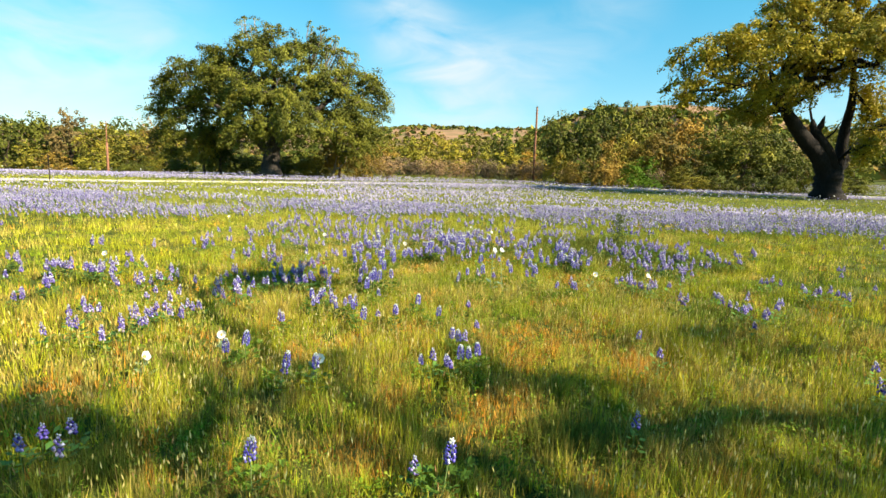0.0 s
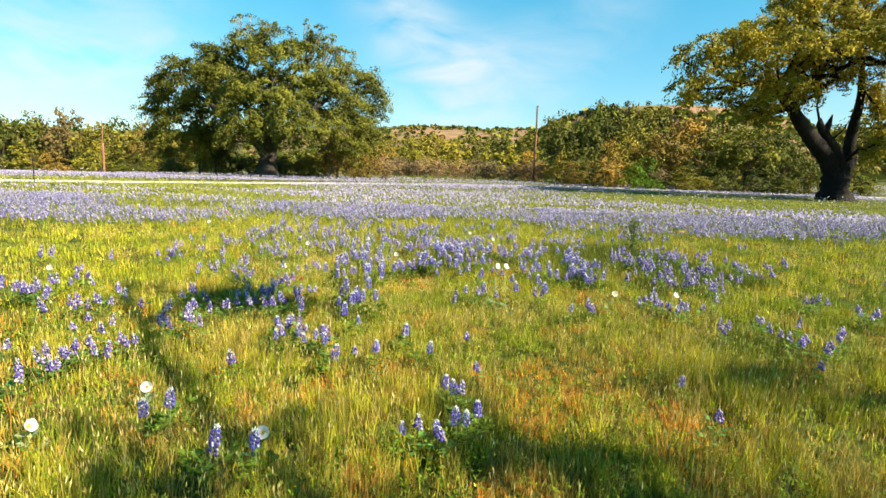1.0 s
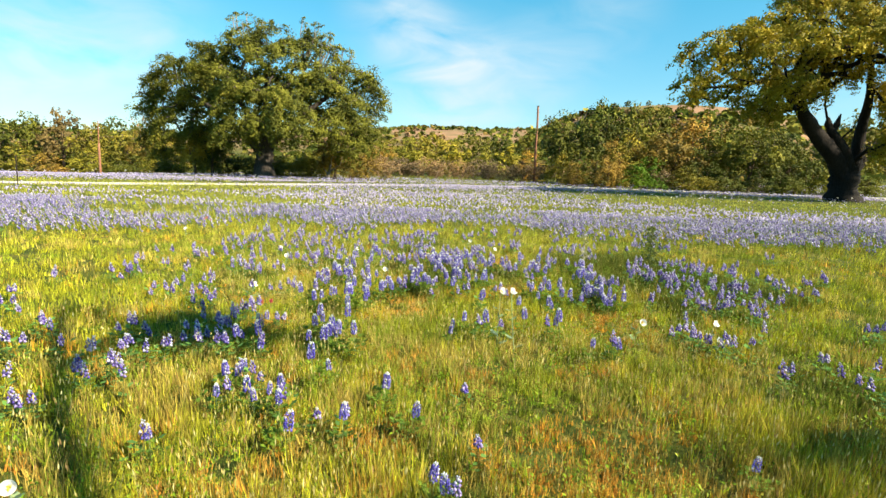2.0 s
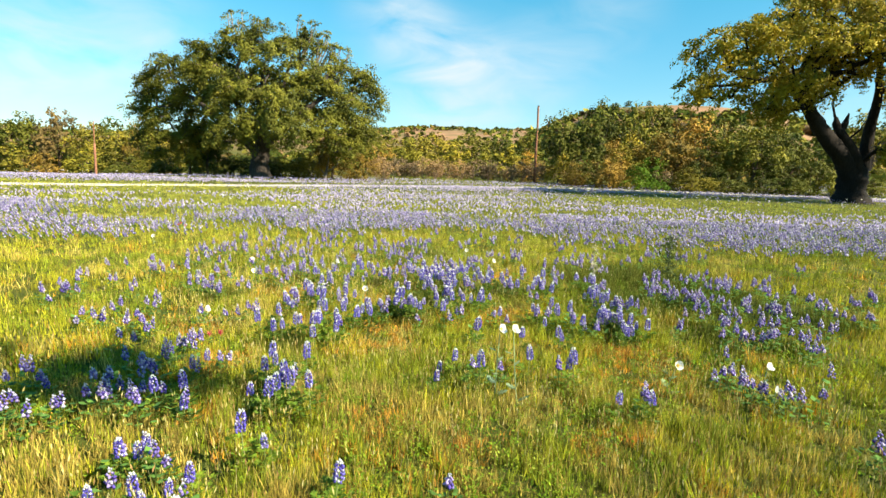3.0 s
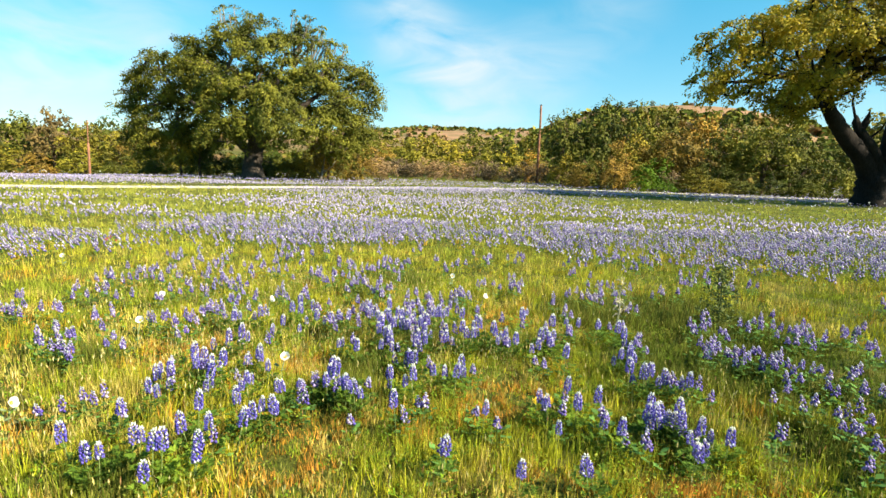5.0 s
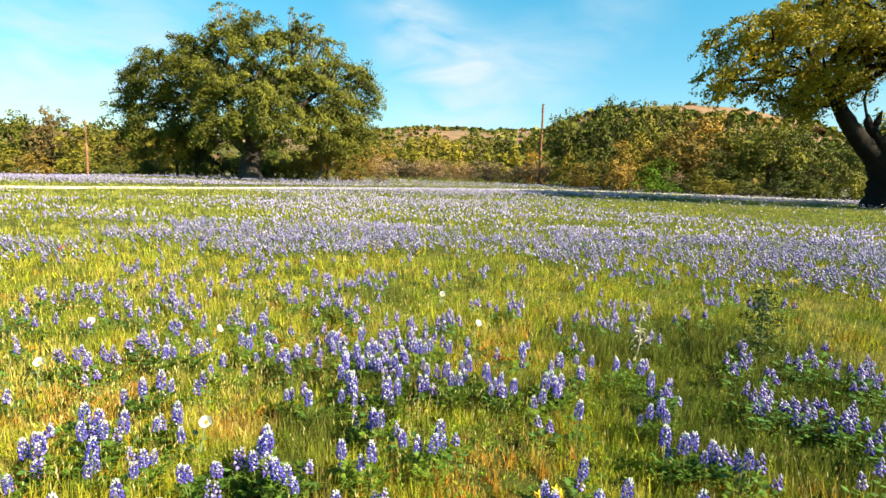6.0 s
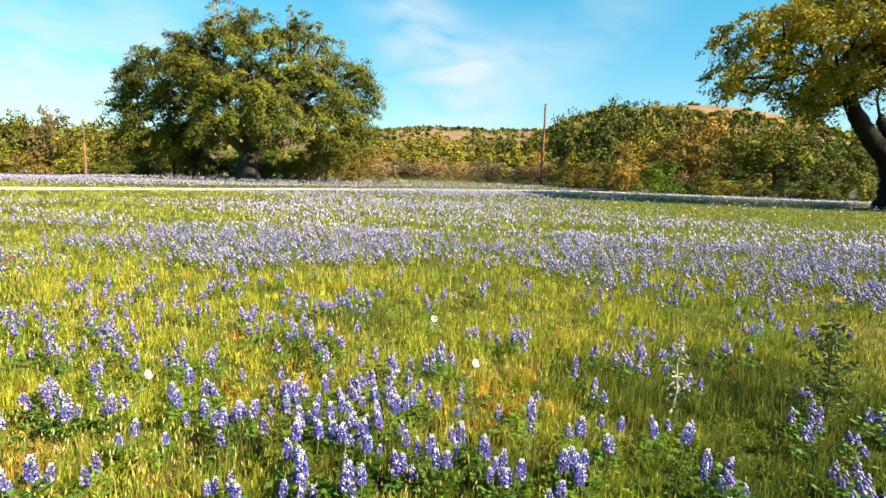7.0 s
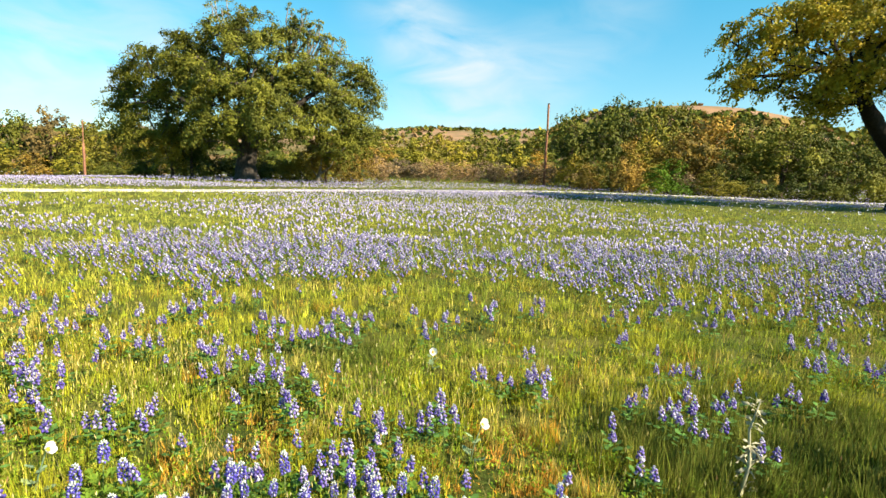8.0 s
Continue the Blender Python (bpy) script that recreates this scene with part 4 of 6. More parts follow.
# ---- poles and post ----
def build_pole(x, y, h, r0, r1, step, label):
    root = new("utility_pole")
    root.location = (x, y, float(ground_z(x, y)))
    tagged(root, label, "pole")
    rng = np.random.RandomState(int(abs(x)))
    shaft = Pile()
    z = np.linspace(-0.3, h, 14)
    tube(shaft, np.stack([0.02 * np.sin(z), 0.012 * z, z], 1), np.linspace(r0, r1, 14), 10, 0.03, rng)
    part("shaft", shaft.mesh("shaft", M_POLE, True), root)
    cap = Pile()
    tube(cap, [(0, 0.012 * h, h - 0.06), (0, 0.012 * h, h + 0.05)], [r1 * 1.18, r1 * 1.1], 10)
    part("cap", cap.mesh("cap", M_RUST), root, "dark metal pole cap")
    if step:
        sleeve = Pile()
        tube(sleeve, [(0, 0, -0.2), (0, 0.03, step * 0.5), (0, 0.06, step)], [r0 * 1.9, r0 * 1.75, r0 * 1.5], 10, 0.03, rng)
        part("sleeve", sleeve.mesh("sleeve", M_POLE, True), root, "thicker rusty lower sleeve")
    for bz in (h - 0.5, h - 0.9):
        bolt = Pile()
        tube(bolt, [(-r1 * 1.8, 0.012 * h, bz), (r1 * 1.8, 0.012 * h, bz)], [0.02, 0.02], 6)
        part("bolt", bolt.mesh("bolt", M_RUST), root)


build_pole(13.2, 82.0, 10.9, 0.2, 0.13, 0, "tall bare reddish-brown wooden utility pole at the meadow edge")
build_pole(-55.6, 89.5, 8.5, 0.11, 0.07, 5.0, "rusty reddish pole with a thicker lower half by the woods")


def fence_post(x, y):
    root = new("fence_post")
    root.location = (x, y, float(ground_z(x, y)))
    tagged(root, "dark rusty steel fence post standing alone among flowers", "fence post")
    bm = bmesh.new()
    for sx, sy, ox in ((0.045, 0.008, 0.0), (0.008, 0.04, 0.0)):
        m = Matrix.Translation((ox, sy * 0.5, 0.55)) @ Matrix.Diagonal((sx, sy, 1.5, 1))
        bmesh.ops.create_cube(bm, size=1.0, matrix=m)
    me = bpy.data.meshes.new("stake")
    bm.to_mesh(me)
    bm.free()
    me.materials.append(M_RUST)
    part("stake", me, root)
    for k in range(12):
        stud, z = Pile(), 0.2 + 0.085 * k
        tube(stud, [(0, -0.004, z), (0, -0.02, z)], [0.008, 0.006], 5)
        part("stud", stud.mesh("stud", M_RUST), root)


fence_post(-18.7, 25.6)

# ---- where the flowers grow ----
# tufts of blue lupine near the path: x, y, number of spikes
# 2.0 to 4.2 m along the meadow, from west to east
BED_A = [
    (-2.94, 4.11, 1), (-2.90, 4.20, 2), (-2.79, 3.66, 1), (-2.65, 3.73, 2), (-2.39, 4.05, 3), (-2.37, 3.66, 2), (-2.31, 3.75, 2), (-2.28, 4.14, 4),
    (-2.26, 4.03, 5), (-2.09, 4.22, 2), (-1.73, 2.11, 3), (-1.62, 2.27, 1), (-1.61, 2.13, 1), (-1.37, 3.42, 1), (-1.29, 3.43, 1), (-1.26, 4.10, 3),
    (-0.92, 3.06, 2), (-0.75, 2.05, 1), (-0.72, 3.06, 1), (-0.10, 2.04, 1), (-0.07, 3.33, 2), (0.02, 2.04, 1), (0.05, 3.27, 2), (0.09, 3.89, 1),
    (0.18, 3.40, 2), (0.19, 3.79, 3), (0.28, 3.55, 1), (0.97, 2.50, 1), (1.45, 3.43, 1), (1.55, 4.06, 1), (2.68, 3.12, 2), (2.84, 3.34, 1),
]
# 4.2 to 5.0 m along the meadow, from west to east
BED_B = [
    (-3.71, 4.62, 4), (-2.85, 4.28, 2), (-2.70, 4.92, 1), (-2.60, 4.69, 1), (-2.36, 4.64, 2), (-2.32, 4.35, 3), (-2.20, 4.24, 1), (-2.16, 4.44, 2),
    (-2.13, 4.92, 1), (-2.08, 4.52, 1), (-2.04, 4.85, 2), (-2.01, 4.98, 3), (-1.73, 4.75, 1), (-1.15, 4.93, 4), (-1.12, 4.65, 2), (-1.10, 4.99, 3),
    (-1.00, 4.92, 2), (-0.92, 4.64, 4), (-0.81, 4.80, 1), (-0.73, 4.50, 2), (-0.69, 4.28, 1), (-0.54, 4.46, 1), (-0.41, 4.31, 2), (-0.23, 4.78, 1),
    (-0.07, 4.46, 1), (0.24, 4.79, 1), (0.31, 4.22, 1), (2.67, 4.40, 1), (2.77, 4.82, 2), (2.89, 4.90, 2), (2.96, 4.81, 3), (3.18, 4.97, 2),
]
# 5.0 to 5.7 m along the meadow, from west to east
BED_C = [
    (-3.78, 5.10, 9), (-3.45, 5.54, 3), (-3.09, 5.09, 2), (-3.09, 5.32, 5), (-2.92, 5.28, 1), (-2.76, 5.25, 4), (-2.49, 5.29, 1), (-2.21, 5.20, 3),
    (-2.08, 5.34, 3), (-2.07, 5.47, 1), (-1.94, 5.04, 2), (-1.92, 5.28, 1), (-1.81, 5.31, 2), (-1.76, 5.55, 1), (-1.60, 5.54, 6), (-1.52, 5.66, 2),
    (-1.38, 5.42, 3), (-1.36, 5.56, 2), (-1.20, 5.41, 3), (-1.20, 5.57, 1), (-0.88, 5.60, 1), (-0.71, 5.56, 2), (-0.65, 5.09, 3), (-0.52, 5.58, 1),
    (1.22, 5.64, 1), (2.39, 5.19, 3), (2.83, 5.10, 2), (2.85, 5.28, 1), (2.89, 5.60, 2), (3.09, 5.36, 1), (3.26, 5.08, 1), (4.28, 5.56, 2),
]
# 5.7 to 6.1 m along the meadow, from west to east
BED_D = [
    (-4.90, 6.01, 8), (-4.23, 5.89, 18), (-3.74, 5.71, 18), (-3.74, 6.11, 6), (-2.97, 5.80, 5), (-2.29, 5.74, 4), (-2.12, 5.70, 2), (-1.85, 6.07, 1),
    (-1.74, 5.67, 5), (-1.72, 5.97, 3), (-1.63, 5.81, 1), (-1.60, 5.98, 4), (-1.40, 6.00, 3), (-0.89, 6.07, 4), (-0.75, 5.86, 4), (-0.72, 6.07, 3),
    (-0.68, 5.71, 2), (0.17, 6.02, 2), (0.44, 6.05, 2), (0.98, 6.07, 1), (1.07, 6.10, 2), (1.39, 5.67, 3), (2.14, 5.92, 2), (2.16, 6.05, 2),
    (2.27, 5.94, 2), (2.28, 5.71, 2), (2.29, 5.82, 2), (2.47, 5.74, 1), (2.79, 6.08, 1), (4.06, 5.87, 4), (4.19, 5.67, 2), (4.25, 5.90, 2),
]
# 6.1 to 6.9 m along the meadow, from west to east
BED_E = [
    (-4.03, 6.86, 2), (-3.71, 6.21, 3), (-3.50, 6.20, 2), (-2.52, 6.90, 4), (-2.30, 6.91, 6), (-2.09, 6.82, 4), (-2.07, 6.49, 2), (-1.66, 6.18, 4),
    (-1.59, 6.40, 8), (-1.37, 6.21, 1), (-1.27, 6.22, 3), (-1.21, 6.88, 1), (-1.07, 6.82, 2), (-0.96, 6.92, 2), (-0.82, 6.80, 2), (-0.74, 6.68, 1),
    (-0.65, 6.87, 3), (0.30, 6.30, 1), (0.60, 6.13, 1), (0.79, 6.19, 1), (0.82, 6.77, 1), (1.19, 6.81, 3), (2.04, 6.15, 2), (2.17, 6.21, 2),
    (2.38, 6.65, 1), (2.45, 6.92, 1), (2.70, 6.94, 3), (3.06, 6.67, 2), (3.19, 6.94, 2), (3.20, 6.78, 1), (3.85, 6.35, 3), (4.10, 6.38, 1),
]
# 7.0 to 7.4 m along the meadow, from west to east
BED_F = [
    (-4.01, 7.34, 2), (-2.73, 6.97, 3), (-2.64, 7.24, 2), (-1.85, 7.09, 1), (-1.61, 7.28, 3), (-1.21, 7.19, 2), (-0.80, 7.17, 2), (-0.68, 7.03, 3),
    (-0.56, 7.10, 1), (-0.54, 7.28, 2), (-0.41, 7.28, 2), (0.01, 7.31, 1), (0.28, 7.33, 3), (0.46, 6.96, 2), (0.66, 7.37, 2), (0.78, 7.30, 1),
    (1.12, 7.38, 3), (1.34, 7.33, 3), (1.48, 7.22, 4), (1.53, 7.08, 1), (1.64, 7.39, 10), (1.71, 7.01, 2), (1.77, 7.27, 3), (1.81, 7.17, 7),
    (1.93, 7.22, 2), (2.25, 7.29, 2), (2.68, 7.10, 3), (2.72, 7.26, 3), (2.92, 7.06, 6), (3.11, 7.37, 10), (3.12, 7.04, 4), (3.62, 7.34, 3),
]
# 7.4 to 7.8 m along the meadow, from west to east
BED_G = [
    (-4.81, 7.40, 8), (-3.62, 7.74, 3), (-3.32, 7.46, 1), (-2.39, 7.45, 5), (-1.52, 7.47, 4), (-1.33, 7.82, 2), (-1.19, 7.76, 6), (-1.18, 7.51, 3),
    (-0.91, 7.70, 4), (-0.71, 7.73, 6), (-0.67, 7.41, 1), (-0.48, 7.58, 3), (-0.41, 7.71, 2), (-0.31, 7.52, 3), (-0.28, 7.72, 3), (-0.21, 7.82, 8),
    (-0.08, 7.70, 4), (0.00, 7.60, 2), (0.17, 7.82, 3), (0.27, 7.74, 2), (0.36, 7.52, 2), (1.02, 7.58, 2), (1.08, 7.50, 1), (1.23, 7.72, 2),
    (1.25, 7.49, 2), (1.34, 7.55, 1), (1.73, 7.40, 3), (2.68, 7.61, 2), (2.84, 7.51, 6), (3.53, 7.58, 4), (4.31, 7.76, 4), (5.55, 7.41, 2),
]
# 7.8 to 8.4 m along the meadow, from west to east
BED_H = [
    (-3.50, 7.94, 10), (-2.89, 7.98, 2), (-2.48, 8.38, 2), (-2.30, 8.22, 6), (-2.06, 8.14, 4), (-1.91, 8.34, 5), (-1.17, 8.04, 3), (-1.04, 7.95, 8),
    (-0.83, 8.08, 5), (-0.69, 7.96, 1), (0.15, 8.28, 1), (0.26, 8.21, 7), (0.44, 7.94, 4), (0.53, 7.90, 2), (0.64, 8.04, 4), (1.18, 8.28, 2),
    (1.35, 8.26, 1), (1.73, 7.94, 2), (1.87, 7.96, 4), (2.01, 7.89, 7), (2.13, 7.85, 2), (2.62, 7.87, 2), (2.90, 8.12, 3), (3.04, 8.00, 2),
    (3.15, 8.24, 3), (3.34, 7.98, 4), (3.38, 8.27, 3), (3.50, 7.96, 6), (3.57, 7.92, 8), (4.17, 7.89, 4), (4.22, 8.21, 8), (4.59, 8.26, 3),
]
# 8.4 to 8.7 m along the meadow, from west to east
BED_I = [
    (-3.67, 8.44, 6), (-3.45, 8.48, 3), (-2.51, 8.58, 3), (-2.30, 8.46, 6), (-2.17, 8.62, 1), (-1.57, 8.64, 2), (-1.19, 8.41, 2), (-1.06, 8.39, 3),
    (-1.03, 8.50, 2), (-0.90, 8.56, 2), (-0.30, 8.52, 3), (-0.16, 8.42, 2), (0.07, 8.52, 9), (0.29, 8.58, 7), (0.70, 8.69, 3), (0.93, 8.67, 4),
    (1.04, 8.65, 3), (1.19, 8.50, 2), (1.31, 8.72, 8), (1.73, 8.38, 2), (1.89, 8.41, 3), (2.01, 8.72, 9), (2.50, 8.55, 5), (2.72, 8.52, 7),
    (2.72, 8.62, 3), (2.87, 8.42, 6), (2.89, 8.58, 3), (3.01, 8.51, 5), (3.02, 8.38, 2), (3.91, 8.64, 2), (4.18, 8.48, 5), (5.01, 8.60, 6),
]
# 8.7 to 9.1 m along the meadow, from west to east
BED_J = [
    (-3.68, 9.08, 3), (-3.26, 8.98, 4), (-3.06, 9.08, 8), (-2.45, 9.00, 5), (-1.96, 8.91, 3), (-1.80, 8.93, 4), (-1.72, 8.79, 3), (-1.62, 8.92, 5),
    (-1.35, 9.01, 5), (-0.88, 8.84, 2), (-0.57, 9.03, 8), (-0.47, 9.08, 5), (-0.11, 8.85, 3), (-0.03, 8.75, 3), (0.04, 9.09, 4), (0.05, 8.98, 5),
    (0.20, 9.08, 5), (0.27, 8.87, 9), (0.41, 9.00, 11), (0.48, 8.73, 4), (0.59, 8.74, 4), (0.75, 8.88, 4), (0.88, 8.77, 5), (1.14, 9.07, 3),
    (1.40, 9.07, 2), (1.51, 8.96, 3), (2.55, 8.77, 2), (2.71, 8.78, 2), (3.36, 8.95, 1), (3.55, 9.01, 5), (3.91, 8.77, 3), (4.26, 8.87, 2),
]
# 9.1 to 9.5 m along the meadow, from west to east
BED_K = [
    (-3.51, 9.46, 3), (-2.90, 9.11, 2), (-2.38, 9.12, 1), (-1.66, 9.19, 3), (-1.54, 9.26, 5), (-1.18, 9.20, 5), (-0.82, 9.31, 6), (-0.60, 9.35, 3),
    (-0.43, 9.24, 3), (-0.29, 9.16, 7), (-0.22, 9.47, 4), (-0.17, 9.32, 6), (-0.09, 9.46, 3), (-0.06, 9.15, 4), (0.08, 9.30, 4), (0.17, 9.46, 7),
    (0.27, 9.29, 7), (0.49, 9.37, 2), (0.78, 9.37, 2), (1.00, 9.28, 1), (1.59, 9.19, 2), (1.92, 9.10, 7), (2.71, 9.21, 2), (2.77, 9.39, 3),
    (2.90, 9.18, 3), (2.95, 9.46, 3), (3.25, 9.46, 4), (3.47, 9.29, 11), (3.63, 9.28, 3), (3.69, 9.13, 5), (3.98, 9.25, 7), (4.24, 9.28, 4),
]
# 9.5 to 10.1 m along the meadow, from west to east
BED_L = [
    (-3.08, 9.86, 8), (-2.87, 9.77, 2), (-2.73, 9.79, 3), (-2.24, 9.77, 4), (-2.20, 10.02, 3), (-2.01, 9.91, 2), (-1.74, 9.47, 6), (-1.72, 9.77, 3),
    (-1.71, 10.04, 5), (-1.53, 9.57, 3), (-1.48, 9.84, 2), (-1.07, 9.97, 6), (-1.00, 10.08, 1), (-0.94, 9.87, 3), (-0.65, 9.78, 1), (-0.35, 9.57, 5),
    (0.02, 9.58, 10), (0.15, 10.07, 7), (0.17, 9.62, 2), (0.32, 9.54, 5), (0.32, 9.93, 4), (0.44, 9.50, 2), (0.46, 9.95, 4), (0.48, 9.75, 2),
    (0.57, 9.48, 3), (0.61, 10.06, 5), (1.20, 9.49, 2), (1.63, 9.97, 2), (1.71, 9.70, 3), (2.36, 9.87, 3), (3.10, 9.79, 2), (3.57, 9.65, 3),
]
# 10.1 to 10.7 m along the meadow, from west to east
BED_M = [
    (-3.28, 10.55, 16), (-3.03, 10.60, 6), (-2.67, 10.52, 6), (-2.57, 10.32, 2), (-2.30, 10.24, 2), (-2.18, 10.71, 8), (-2.04, 10.12, 2), (-1.99, 10.42, 4),
    (-1.94, 10.71, 11), (-1.78, 10.28, 2), (-1.21, 10.09, 3), (-0.77, 10.69, 8), (-0.53, 10.25, 2), (-0.50, 10.60, 10), (-0.33, 10.25, 2), (-0.23, 10.60, 8),
    (-0.15, 10.15, 2), (-0.10, 10.33, 1), (0.29, 10.11, 1), (0.64, 10.37, 2), (0.78, 10.16, 3), (1.00, 10.74, 7), (1.27, 10.72, 10), (1.90, 10.48, 3),
    (2.00, 10.16, 4), (2.12, 10.46, 6), (2.13, 10.15, 6), (2.36, 10.34, 3), (2.56, 10.61, 2), (2.87, 10.54, 4), (3.12, 10.63, 2), (5.31, 10.40, 4),
]
# 10.8 to 12.1 m along the meadow, from west to east
BED_N = [
    (-3.15, 11.99, 10), (-3.08, 10.99, 3), (-2.98, 11.33, 3), (-2.73, 11.42, 6), (-2.55, 12.09, 6), (-2.43, 11.46, 5), (-2.17, 11.90, 3), (-2.13, 11.40, 1),
    (-1.82, 11.09, 7), (-1.78, 11.66, 2), (-1.53, 11.10, 5), (-1.50, 11.80, 3), (-1.17, 10.96, 8), (-1.10, 11.15, 5), (-0.95, 11.88, 7), (-0.85, 11.00, 1),
    (-0.70, 11.39, 10), (-0.55, 11.62, 4), (-0.44, 10.83, 2), (-0.40, 11.58, 8), (-0.26, 11.90, 9), (-0.15, 11.60, 7), (0.48, 11.78, 5), (1.37, 11.32, 2),
    (2.19, 11.75, 3), (2.42, 11.16, 7), (3.45, 11.16, 5), (3.71, 11.88, 4), (3.84, 11.29, 6), (3.87, 11.64, 7), (4.05, 11.23, 3), (4.33, 11.24, 3),
]
# 12.1 to 13.2 m along the meadow, from west to east
BED_O = [
    (-3.40, 12.10, 6), (-2.05, 13.09, 5), (-1.86, 12.12, 4), (-1.77, 12.22, 10), (-1.72, 12.55, 8), (-1.36, 12.72, 2), (-0.45, 12.11, 4), (-0.03, 12.18, 4),
    (0.02, 13.16, 4), (0.30, 12.29, 3), (0.72, 12.13, 6), (0.88, 12.92, 3), (1.09, 12.38, 5), (1.10, 12.71, 3), (1.46, 12.56, 2), (1.62, 12.77, 5),
    (2.22, 12.48, 2), (2.49, 12.40, 3), (2.89, 12.79, 4), (3.24, 13.04, 5), (3.26, 12.37, 3), (3.61, 12.74, 6), (4.17, 12.90, 8), (4.39, 12.40, 4),
]
BEDS = [BED_A, BED_B, BED_C, BED_D, BED_E, BED_F, BED_G, BED_H, BED_I, BED_J, BED_K, BED_L, BED_M, BED_N, BED_O]


def scatter_tufts():
    rng = np.random.RandomState(12)
    spots = []
    for x, y, n in itertools.chain(*BEDS):
        r = 0.0 if n == 1 else 0.032 * math.sqrt(n) * (1.0 if y < 9 else 1.5 if n < 6 else 2.2)
        for _ in range(n if n < 3 else round(n * (0.74 if x < 1.2 else 0.85))):
            a, q = rng.uniform(0, 6.283), math.sqrt(rng.rand())
            spots.append((x + r * q * math.cos(a), y + 1.2 * r * q * math.sin(a)))
    # strays beside the walked strip
    for _ in range(60):
        side = rng.choice([-1, 1])
        y = rng.uniform(4.5, 12)
        spots.append((side * rng.uniform(0.75 * y, 0.75 * y + 3), y))
    return np.array(spots)


def oval(x, y, cx, cy, rx, ry):
    d = np.hypot((x - cx) / rx, (y - cy) / ry)
    return 1 - smoothstep(0.7, 1.25, d)


def bloom_density(x, y):
    """Flower spikes to the square metre over the wide field, 0 to 1."""
    d = smoothstep(0.46, 0.62, field(x, y, 2.4, 3)) * 0.7 + 0.1 * smoothstep(0.42, 0.62, field(x + 40, y, 7.0, 2))
    d = d * smoothstep(12.4, 15.0, y + 0.1 * np.abs(x))
    patch = 0.35 + 0.65 * smoothstep(0.36, 0.58, field(x + 5, y + 3, 1.1, 2))
    lush = np.clip(oval(x, y, 6.8, 16.4, 6.2, 3.9) + oval(x, y, 14, 19, 6, 3) + oval(x, y, -2.6, 16.4, 3.4, 3.0) + oval(x, y, 1.5, 25, 10, 5) + oval(x, y, -14, 15, 5, 4) + 0.7 * oval(x, y, -7.5, 12.6, 3, 1.6), 0, 1)
    d = np.maximum(d * 0.7, lush * patch)
    d = np.maximum(d, smoothstep(26, 40, y) * (0.55 + 0.45 * field(x, y, 4, 2)))
    bare = np.clip(oval(x, y, 17, 28.5, 12.5, 4.8) + oval(x, y, 29, 34, 12, 7) + oval(x, y, -7.0, 16.4, 2.2, 0.9) + 0.9 * oval(x, y, 1.7, 17.2, 1.3, 1.0) + 0.8 * oval(x, y, 3.9, 20.6, 2.6, 1.0)
                   + 0.8 * oval(x, y, -13, 24, 3.5, 1.4) + oval(x, y, -22, 44, 16, 2.6) + oval(x, y, -15, 28, 9, 2.4) + oval(x, y, 17, 36.5, 13, 5.5), 0, 1)
    d = d * (1 - 0.94 * bare)
    gap = track_gap(x, y)
    return d * smoothstep(1.4, 3.0, gap)


# ---- grass ----
RUSTY = [(-0.4, 2.4, 0.24), (0.4, 2.9, 0.34), (1.4, 3.8, 0.29), (-1.3, 2.3, 0.17), (-2.2, 2.9, 0.26), (0.8, 4.2, 0.48), (1.1, 4.3, 0.34), (0.6, 3.8, 0.29), (1.5, 3.7, 0.34), (-0.2, 4.4, 0.24), (-0.8, 4.1, 0.26),
        (-1.0, 3.8, 0.19), (-1.2, 5.6, 0.17), (-1.3, 6.4, 0.17), (-0.2, 5.6, 0.22), (0.4, 5.4, 0.20), (1.1, 5.5, 0.22), (1.6, 6.4, 0.36), (-0.3, 7.4, 0.31), (-0.3, 7.0, 0.32), (-1.9, 7.3, 0.34), (-2.4, 7.6, 0.26),
        (-1.3, 6.5, 0.22), (0.9, 7.9, 0.37), (1.8, 6.7, 0.46), (-1.4, 8.7, 0.29), (-1.6, 8.5, 0.44), (-0.5, 8.4, 0.27), (0.8, 8.1, 0.31), (-1.5, 9.0, 0.24), (-0.6, 8.8, 0.19), (1.0, 9.7, 0.37), (-0.4, 10.1, 0.27)]
# dense dark green clumps; their colour also carries the shade between blades
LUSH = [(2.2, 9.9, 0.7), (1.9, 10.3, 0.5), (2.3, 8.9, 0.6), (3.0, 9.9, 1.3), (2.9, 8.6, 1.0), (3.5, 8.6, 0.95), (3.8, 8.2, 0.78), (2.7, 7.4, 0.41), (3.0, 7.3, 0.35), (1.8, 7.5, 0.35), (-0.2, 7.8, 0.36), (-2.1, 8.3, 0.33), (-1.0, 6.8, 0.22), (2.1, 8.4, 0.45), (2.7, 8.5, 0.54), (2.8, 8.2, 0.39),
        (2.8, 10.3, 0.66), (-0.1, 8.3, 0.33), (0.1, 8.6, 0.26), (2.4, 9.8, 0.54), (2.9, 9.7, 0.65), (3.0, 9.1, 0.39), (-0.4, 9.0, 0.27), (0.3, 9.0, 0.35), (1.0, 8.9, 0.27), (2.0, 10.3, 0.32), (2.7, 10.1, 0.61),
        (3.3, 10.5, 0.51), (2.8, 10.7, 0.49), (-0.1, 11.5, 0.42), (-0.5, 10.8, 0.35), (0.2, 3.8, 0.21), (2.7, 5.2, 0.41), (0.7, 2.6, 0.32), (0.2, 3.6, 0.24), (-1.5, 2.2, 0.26)]


